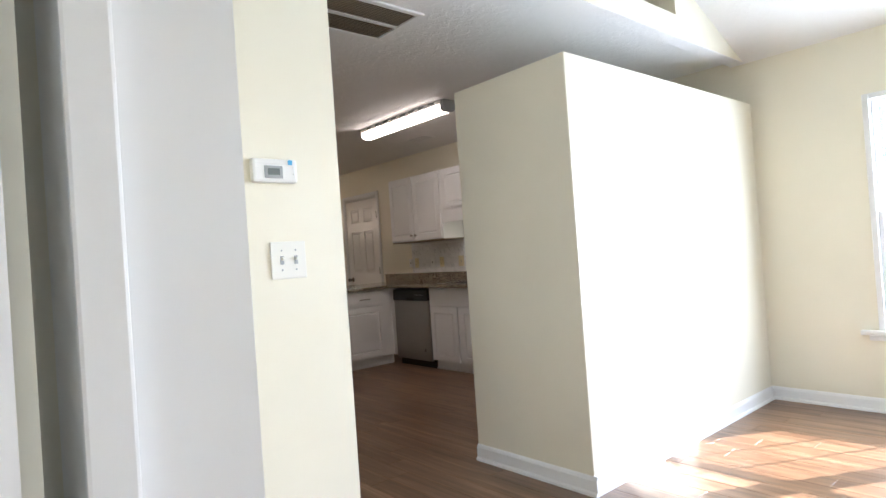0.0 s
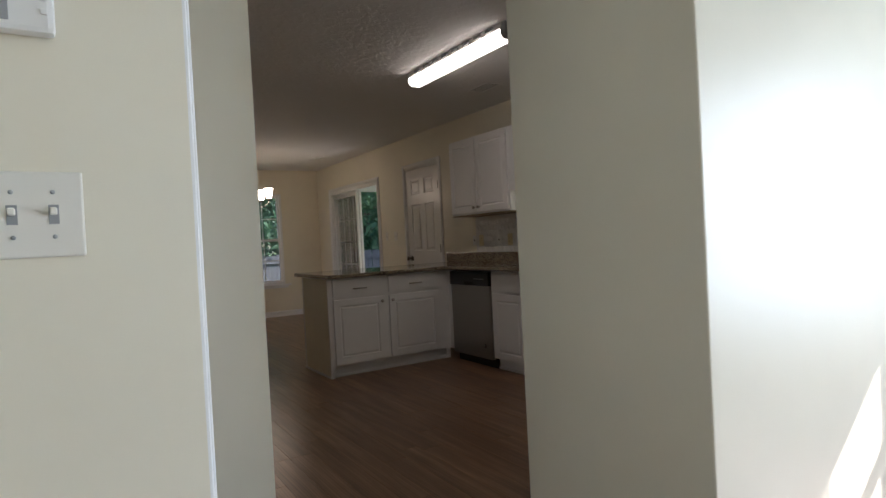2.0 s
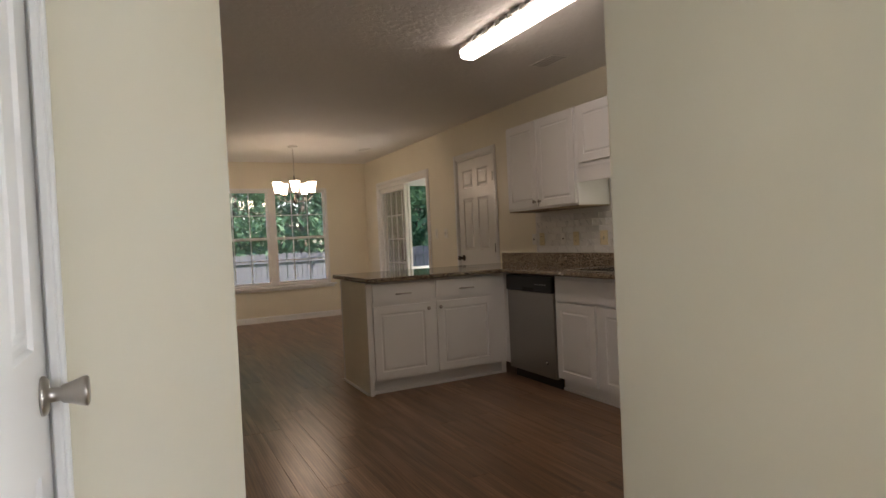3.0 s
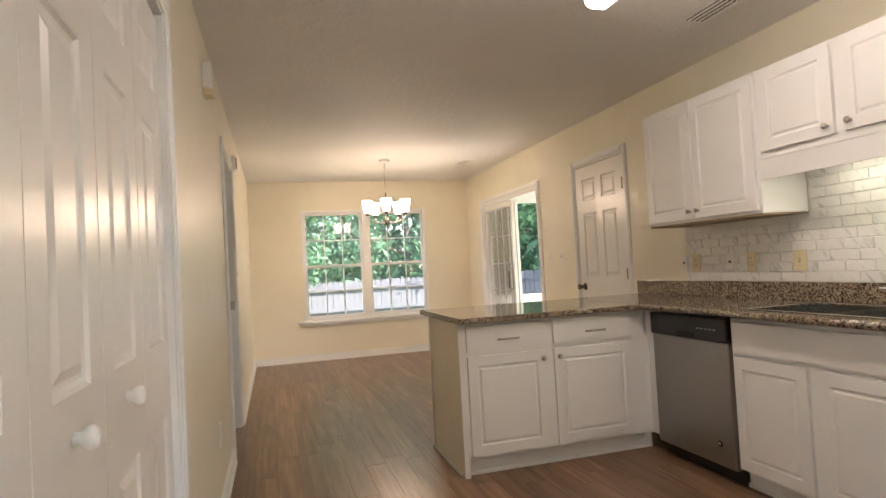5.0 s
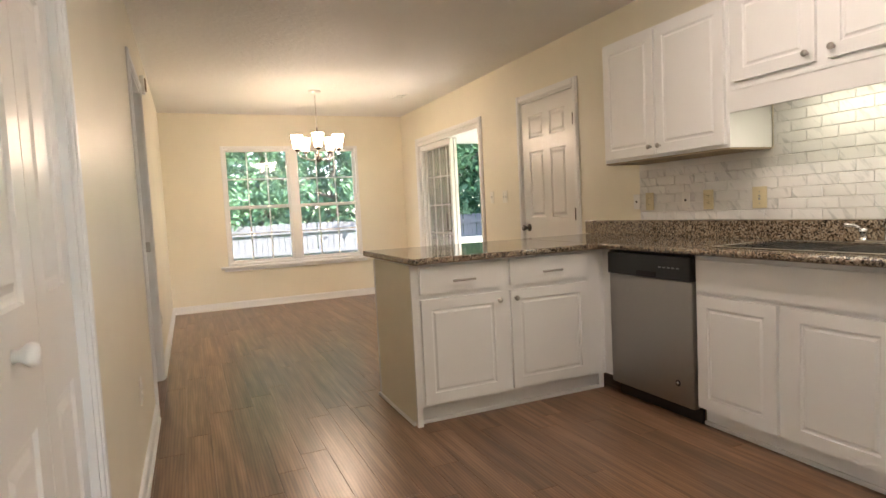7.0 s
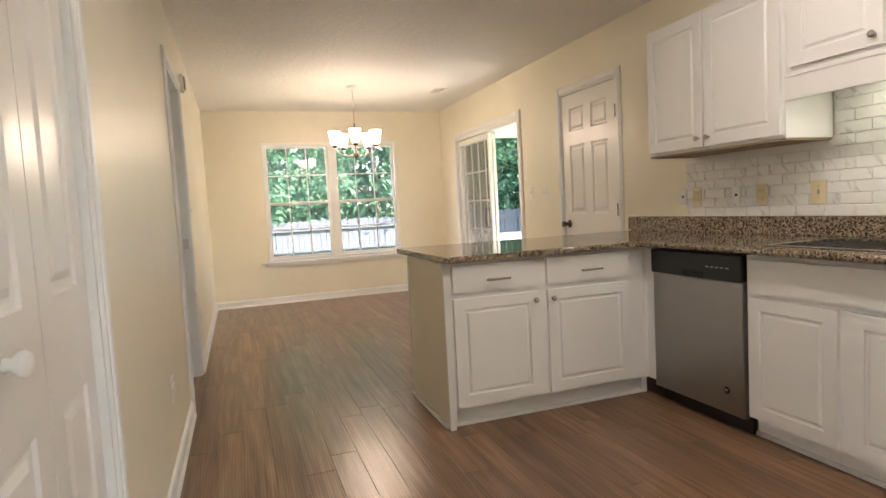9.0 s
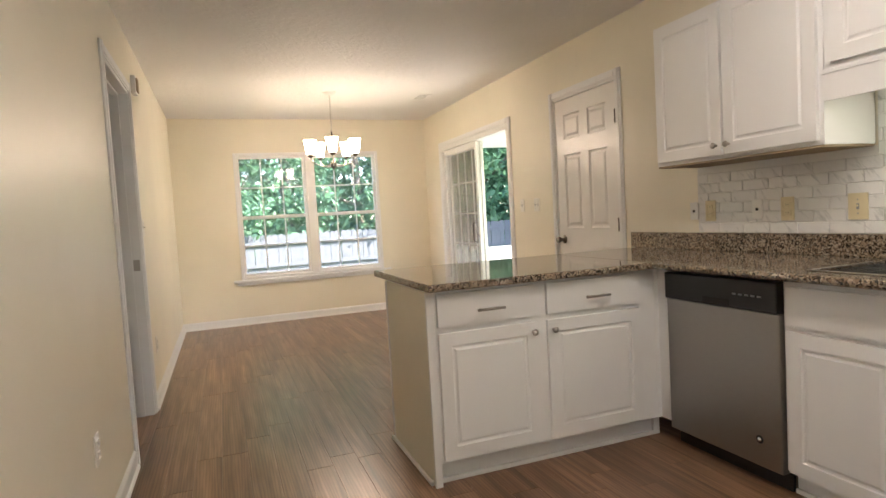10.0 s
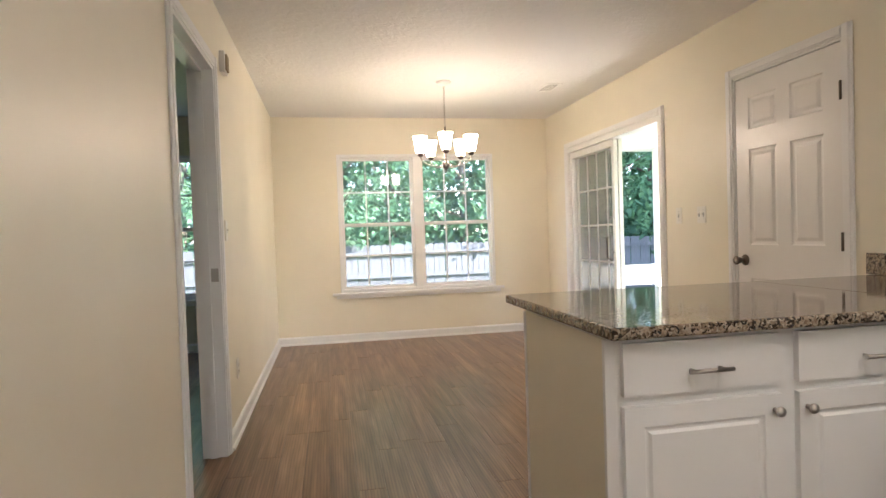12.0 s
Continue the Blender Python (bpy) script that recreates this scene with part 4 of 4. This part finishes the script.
rv = ceiling_vent("return_air_grille", 1.50, 2.84, 2.42, 3.26, 22, "x", "white framed return air grille with dusty slats", DUST, 0.03)
part("middle_bar", boxed(-0.43, -0.012, -0.012, 0.43, 0.012, -0.004, bevel=0.002), PLATE, rv)
ceiling_vent("ceiling_vent", 4.30, 5.20, 4.47, 5.50, 4, "y", "white ceiling register above the counter", DARK, 0.022, 0.006)
ceiling_vent("ceiling_vent", 4.32, 9.44, 4.47, 9.72, 4, "y", "white ceiling register in the dining area", DARK, 0.022, 0.006)

# chandelier
cd = thing("chandelier", pose(*CHANDELIER), "five-light bronze chandelier with lit frosted shades", "chandelier")
part("canopy", lathe(bmesh.new(), [(0.0, -0.0005), (0.065, -0.0005), (0.065, -0.008), (0.045, -0.022), (0.012, -0.03), (0.0, -0.03)]), PLATE, cd)
bm = bmesh.new()
z = -0.03
k = 0
while z > -0.38:
    ring = [Vector((0.007 * math.cos(a), 0, 0.014 * math.sin(a))) for a in np.linspace(0, 2 * math.pi, 11)]
    turn = pose(0, 0, z - 0.012, 0, 0, 90 * (k % 2))
    tube(bm, [turn @ p for p in ring], 0.0018, 5)
    z -= 0.021
    k += 1
part("chain", bm, NICKEL, cd)
part("stem", lathe(bmesh.new(), [(0.0, -0.38), (0.008, -0.385), (0.007, -0.44), (0.014, -0.45), (0.008, -0.47), (0.008, -0.66), (0.02, -0.675), (0.03, -0.70), (0.024, -0.735), (0.008, -0.75), (0.005, -0.765), (0.0, -0.77)], None, 16), BRONZE, cd)
for k in range(5):
    a = radians(72 * k + 43)
    c, s = math.cos(a), math.sin(a)
    pts = [(0.015 * c, 0.015 * s, -0.70), (0.07 * c, 0.07 * s, -0.722), (0.14 * c, 0.14 * s, -0.715), (0.198 * c, 0.198 * s, -0.69), (0.222 * c, 0.222 * s, -0.655), (0.225 * c, 0.225 * s, -0.625)]
    arm = part("arm", tube(bmesh.new(), pts, 0.006, 8), NICKEL, cd)
    m = pose(0.225 * c, 0.225 * s, -0.037)
    part("socket_cup", lathe(bmesh.new(), [(0.0, -0.605), (0.014, -0.603), (0.026, -0.59), (0.03, -0.572), (0.0, -0.57)], m, 16), BRONZE, arm)
    sh = part("shade", lathe(bmesh.new(), [(0.02, -0.571), (0.034, -0.568), (0.040, -0.545), (0.047, -0.50), (0.055, -0.455), (0.061, -0.435)], m, 24, False), SHADE, arm, "glowing frosted glass shade")
    # added unlit liner: keeps the emissive shade from burning a spot on the ceiling
    part("glow_blocker", lathe(bmesh.new(), [(0.018, -0.5655), (0.032, -0.5645), (0.037, -0.545), (0.044, -0.50), (0.052, -0.455), (0.059, -0.4345)], m, 24, False), PLATE, arm, "added white liner that holds back the shade's upward glow")



# ---- outdoors ----
GZ = -0.62
structure("ground", boxed(-300, -300, GZ - 0.3, 300, 300, GZ), GRASS, "green lawn reaching to the woods", "ground")
# unseen overhang, added to cut the sun through the living room window
structure("eave_sun_block", boxed(RX + 0.15, -2.4, 2.19, RX + 0.82, 5.9, 2.32), SIDING, "unseen pale overhang added to trim the sun patch", "roof")
bm = boxed(-2.8, -2.2, 4.1, RX + 0.1, 11.4, 4.2)
structure("roof", bm, ROOFING, "plain dark roof deck over the house", "roof")
structure("garage_wall", wall_run("y", RX + 0.15 + 1.0, 0.1, 6.2, 8.2, GZ, 2.3), SIDING, "pale wall behind the inner door")

# covered porch beside the sliding door
porch = thing("porch", pose(RX + 0.15, 8.2, GZ), "white painted covered porch with rail and posts", "porch", kind="structure")
part("porch_floor", boxed(0.0, 0.0, 0.42, 3.0, 3.1, 0.56), DECK, porch)
part("porch_roof", boxed(-0.0, -2.2, 2.75, 3.3, 3.3, 2.88), TRIM, porch, "white porch ceiling")
for x, y in ((2.88, 0.05), (2.88, 3.0), (0.08, 3.0), (1.40, 3.0)):
    part("post", boxed(x - 0.045, y - 0.045, 0.561, x + 0.045, y + 0.045, 2.749, bevel=0.006), TRIM, porch)
for name, dims in (("rail", (0.14, 2.95, 1.06, 1.34, 3.05, 1.305)), ("rail", (1.46, 2.95, 1.06, 2.82, 3.05, 1.305)), ("rail", (2.83, 0.11, 1.06, 2.93, 2.94, 1.305))):
    part(name, boxed(*dims, bevel=0.006), TRIM, porch)
random.seed(4)


# fence, board by board
def fence_run(length, m, seed):
    fence = thing("fence", m, "weathered grey wooden privacy fence with dog-eared boards", "fence", "garden fence")
    rnd = random.Random(seed)
    kinds = []
    for k in range(5):
        h = 1.62 + rnd.uniform(-0.015, 0.015)
        bm = bmesh.new()
        w, t, e = 0.138, 0.018, 0.03
        prof = [(0, 0), (w, 0), (w, h - e), (w - e, h), (e, h), (0, h - e)]
        a = [bm.verts.new((x, 0, z)) for x, z in prof]
        b = [bm.verts.new((x, t, z)) for x, z in prof]
        bm.faces.new(a), bm.faces.new(b[::-1])
        for i in range(6):
            bm.faces.new((a[i], b[i], b[(i + 1) % 6], a[(i + 1) % 6]))
        kinds.append(mesh_of("board", bm, FENCE))
    for k in range(int(length / 0.146)):
        ob = new("board", kinds[rnd.randrange(5)])
        ob.parent = fence
        ob.location = (k * 0.146, rnd.uniform(-0.006, 0.006), 0.04)
        ob.rotation_euler = (0, radians(rnd.uniform(-0.5, 0.5)), 0)
    for z in (0.3, 0.85, 1.4):
        part("rail", boxed(0, -0.06, z, length, -0.02, z + 0.09), FENCE, fence)
    for k in range(int(length / 2.4) + 1):
        part("post", boxed(k * 2.4 - 0.05, 0.03, 0, k * 2.4 + 0.05, 0.12, 1.6), FENCE, fence)
    return fence


fence_run(22.0, pose(-6.0, 19.0, GZ - 0.11), 1)
fence_run(14.6, pose(16.2, 19.0, GZ - 0.11, 0, 0, -90), 2)


# ---- trees ----
def crown_mesh(name, seed, clumps, per, radius, height, low, material, size):
    rnd = np.random.RandomState(seed)
    verts, faces = [], []
    for c in range(clumps):
        u = rnd.uniform(0, 1)
        r = radius * math.sqrt(rnd.uniform(0.03, 1)) * (1.05 - 0.75 * u) * rnd.uniform(0.75, 1.15)
        a = rnd.uniform(0, 2 * math.pi)
        centre = np.array((r * math.cos(a), r * math.sin(a), low + u * (height - low)))
        spread = rnd.uniform(0.3, 0.62)
        for _ in range(per):
            p = centre + rnd.normal(0, spread * 0.5, 3)
            q = Euler(rnd.uniform(-1.1, 1.1, 3) + np.array((0, 0, rnd.uniform(0, 6)))).to_matrix()
            s = size * rnd.uniform(0.6, 1.3)
            n = len(verts)
            for lx, ly, lz in ((-0.5, 0, 0), (0, -0.3, 0.06), (0.55, 0, -0.05), (0, 0.3, 0.06)):
                verts.append(tuple(Vector(p) + q @ (Vector((lx, ly, lz)) * s)))
            faces.append((n, n + 1, n + 2, n + 3))
    me = bpy.data.meshes.new(name)
    me.from_pydata(verts, [], faces)
    me.materials.append(material)
    return me


def tree(seed, height, radius, material, label):
    rnd = random.Random(seed)
    t = thing("tree", pose(0, 0, GZ), label, "tree", "garden trees")
    bm = bmesh.new()
    pts, radii = [], []
    x = y = 0.0
    for k in range(8):
        pts.append((x, y, -0.1 + height * 0.85 * k / 7))
        radii.append(0.17 * (1 - 0.11 * k))
        x += rnd.uniform(-0.14, 0.14)
        y += rnd.uniform(-0.14, 0.14)
    tube(bm, pts, radii, 10)
    trunk = part("trunk", bm, BARK, t)
    for k in range(9):
        b = Vector(pts[2 + k % 5])
        a = rnd.uniform(0, 6.28)
        ln = radius * rnd.uniform(0.5, 0.9)
        e = b + Vector((math.cos(a) * ln, math.sin(a) * ln, rnd.uniform(0.3, 1.3)))
        part("limb", tube(bmesh.new(), [b, b.lerp(e, 0.5) + Vector((0, 0, 0.15)), e], [0.06, 0.04, 0.015], 7), BARK, trunk)
    crown = new("crown", crown_mesh("crown", seed, 150, 56, radius, height, height * 0.13, material, 0.17))
    crown.parent = t
    return t


protos = [tree(1, 9.0, 3.0, LEAF_A, "tall leafy green tree behind the fence"), tree(2, 7.5, 2.6, LEAF_B, "bright green leafy tree behind the fence"), tree(3, 10.0, 3.2, LEAF_C, "dark green leafy tree behind the fence")]
spots = [(-4.5, 22.5), (-1.6, 21.6), (0.8, 23.4), (2.4, 21.2), (4.3, 22.6), (6.4, 21.4), (8.6, 23.0), (10.8, 21.6), (13.2, 22.8), (15.6, 21.2), (18.4, 19.6), (19.6, 16.2), (18.6, 13.0), (20.2, 9.6), (22.0, 21.5)]
for k, (x, y) in enumerate(spots):
    if k < 3:
        protos[k].matrix_world = pose(x, y, GZ, 0, 0, 40 * k)
    else:
        s = 0.9 + 0.22 * random.random()
        copy_thing(protos[k % 3], pose(x, y, GZ, 0, 0, 67 * k) @ Matrix.Diagonal((s, s, s * (0.95 + 0.2 * random.random()), 1)))


def woods(name, x0, y0, x1, y1, count, high, seed):
    """Far undergrowth and leaves in one mesh."""
    rnd = np.random.RandomState(seed)
    c = np.column_stack((rnd.uniform(x0, x1, count), rnd.uniform(y0, y1, count), GZ + high * rnd.uniform(0, 1, count)))
    offs = np.array(((-0.5, 0, 0), (0, -0.32, 0.05), (0.55, 0, -0.05), (0, 0.32, 0.05)))
    verts = np.empty((count, 4, 3))
    for i in range(count):
        q = np.array(Euler(rnd.uniform(-1.3, 1.3, 3)).to_matrix())
        verts[i] = c[i] + (offs * rnd.uniform(0.25, 0.5)) @ q.T
    me = bpy.data.meshes.new(name)
    me.from_pydata(verts.reshape(-1, 3).tolist(), [], np.arange(count * 4).reshape(-1, 4).tolist())
    me.materials.append(LEAF_C)
    tagged(new(name, me), "dense dark green woodland leaves beyond the fence", "woods", kind="stuff")


woods("woodland", -14, 25, 36, 29, 52000, 15, 5)
woods("woodland", 23, 2, 28, 25, 26000, 14, 6)
woods("undergrowth", -8, 19.6, 18, 21.0, 2500, 2.6, 7)


# ---- backsplash tiles ----
bsp = thing("backsplash", pose(RX - 0.0005, 6.285, 0.986, 0, 0, -90), "white marble subway tile backsplash with pale grout", "backsplash", kind="structure")
part("grout", box(boxed(0, -0.005, 0, 0.985, 0, 0.372), 0.986, -0.005, 0, 2.4, 0, 0.62), GROUT, bsp)
TW, THI = 0.152, 0.0525
tile_meshes = {}


def tile_mesh(w, h):
    key = (round(w, 3), round(h, 3))
    if key not in tile_meshes:
        bm = bmesh.new()
        box(bm, 0, -0.010, 0, w, -0.003, h, 0.0022, 1)
        tile_meshes[key] = mesh_of("tile", bm, MARBLE)
    return tile_meshes[key]


for row in range(11):
    z0 = row * (THI + 0.003)
    end = 0.985 if z0 < 0.33 else 2.4
    start = 0.0 if z0 < 0.33 else 0.987
    x = -(row % 2) * TW / 2
    while x < 2.4:
        a, b = max(x, start), min(x + TW, 2.4)
        if b - a > 0.012 and z0 + THI < (0.373 if a < 0.984 and z0 < 0.33 else 0.63):
            ob = new("tile", tile_mesh(b - a, THI))
            ob.parent = bsp
            ob.location = (a, 0, z0)
        x += TW + 0.003


# ---- floor boards ----
BWID, BLEN = 0.125, 1.22
boards = thing("floor", pose(0, 0, 0), "warm brown laminate wood floor boards", "floor", kind="structure")
board_meshes = {}


def board_geometry(bm, x0, y0, x1, y1):
    """A board with eased upper edges."""
    rings = []
    for cut, z in ((0.0, -0.011), (0.0, -0.0014), (0.0016, 0.0)):
        rings.append([bm.verts.new(v) for v in ((x0 + cut, y0 + cut, z), (x1 - cut, y0 + cut, z), (x1 - cut, y1 - cut, z), (x0 + cut, y1 - cut, z))])
    bm.faces.new(rings[-1])
    for l, t in zip(rings, rings[1:]):
        for k in range(4):
            bm.faces.new((l[k], l[(k + 1) % 4], t[(k + 1) % 4], t[k]))


rest = bmesh.new()
rnd = random.Random(11)
col = 0
x = -2.4
while x < RX:
    x1 = min(x + BWID, RX)
    y = -1.72 - rnd.uniform(0, BLEN)
    while y < FY:
        y0, y1 = max(y, -1.72), min(y + BLEN, FY)
        if y1 - y0 > 0.001:
            if x > 1.7 and y0 > 3.0 and not (x > 4.4 and y0 < 6.6):
                key = (round(x1 - x, 4), round(y1 - y0, 3))
                if key not in board_meshes:
                    bm = bmesh.new()
                    board_geometry(bm, 0.0001, 0.0001, x1 - x - 0.0001, y1 - y0 - 0.0001)
                    board_meshes[key] = mesh_of("board", bm, WOOD)
                ob = new("board", board_meshes[key])
                ob.parent = boards
                ob.location = (x, y0, 0)
            else:
                board_geometry(rest, x + 0.0001, y0 + 0.0001, x1 - 0.0001, y1 - 0.0001)
        y += BLEN
    x = x1
ob = part("far_boards", rest, WOOD, boards)
tagged(ob, kind="stuff")
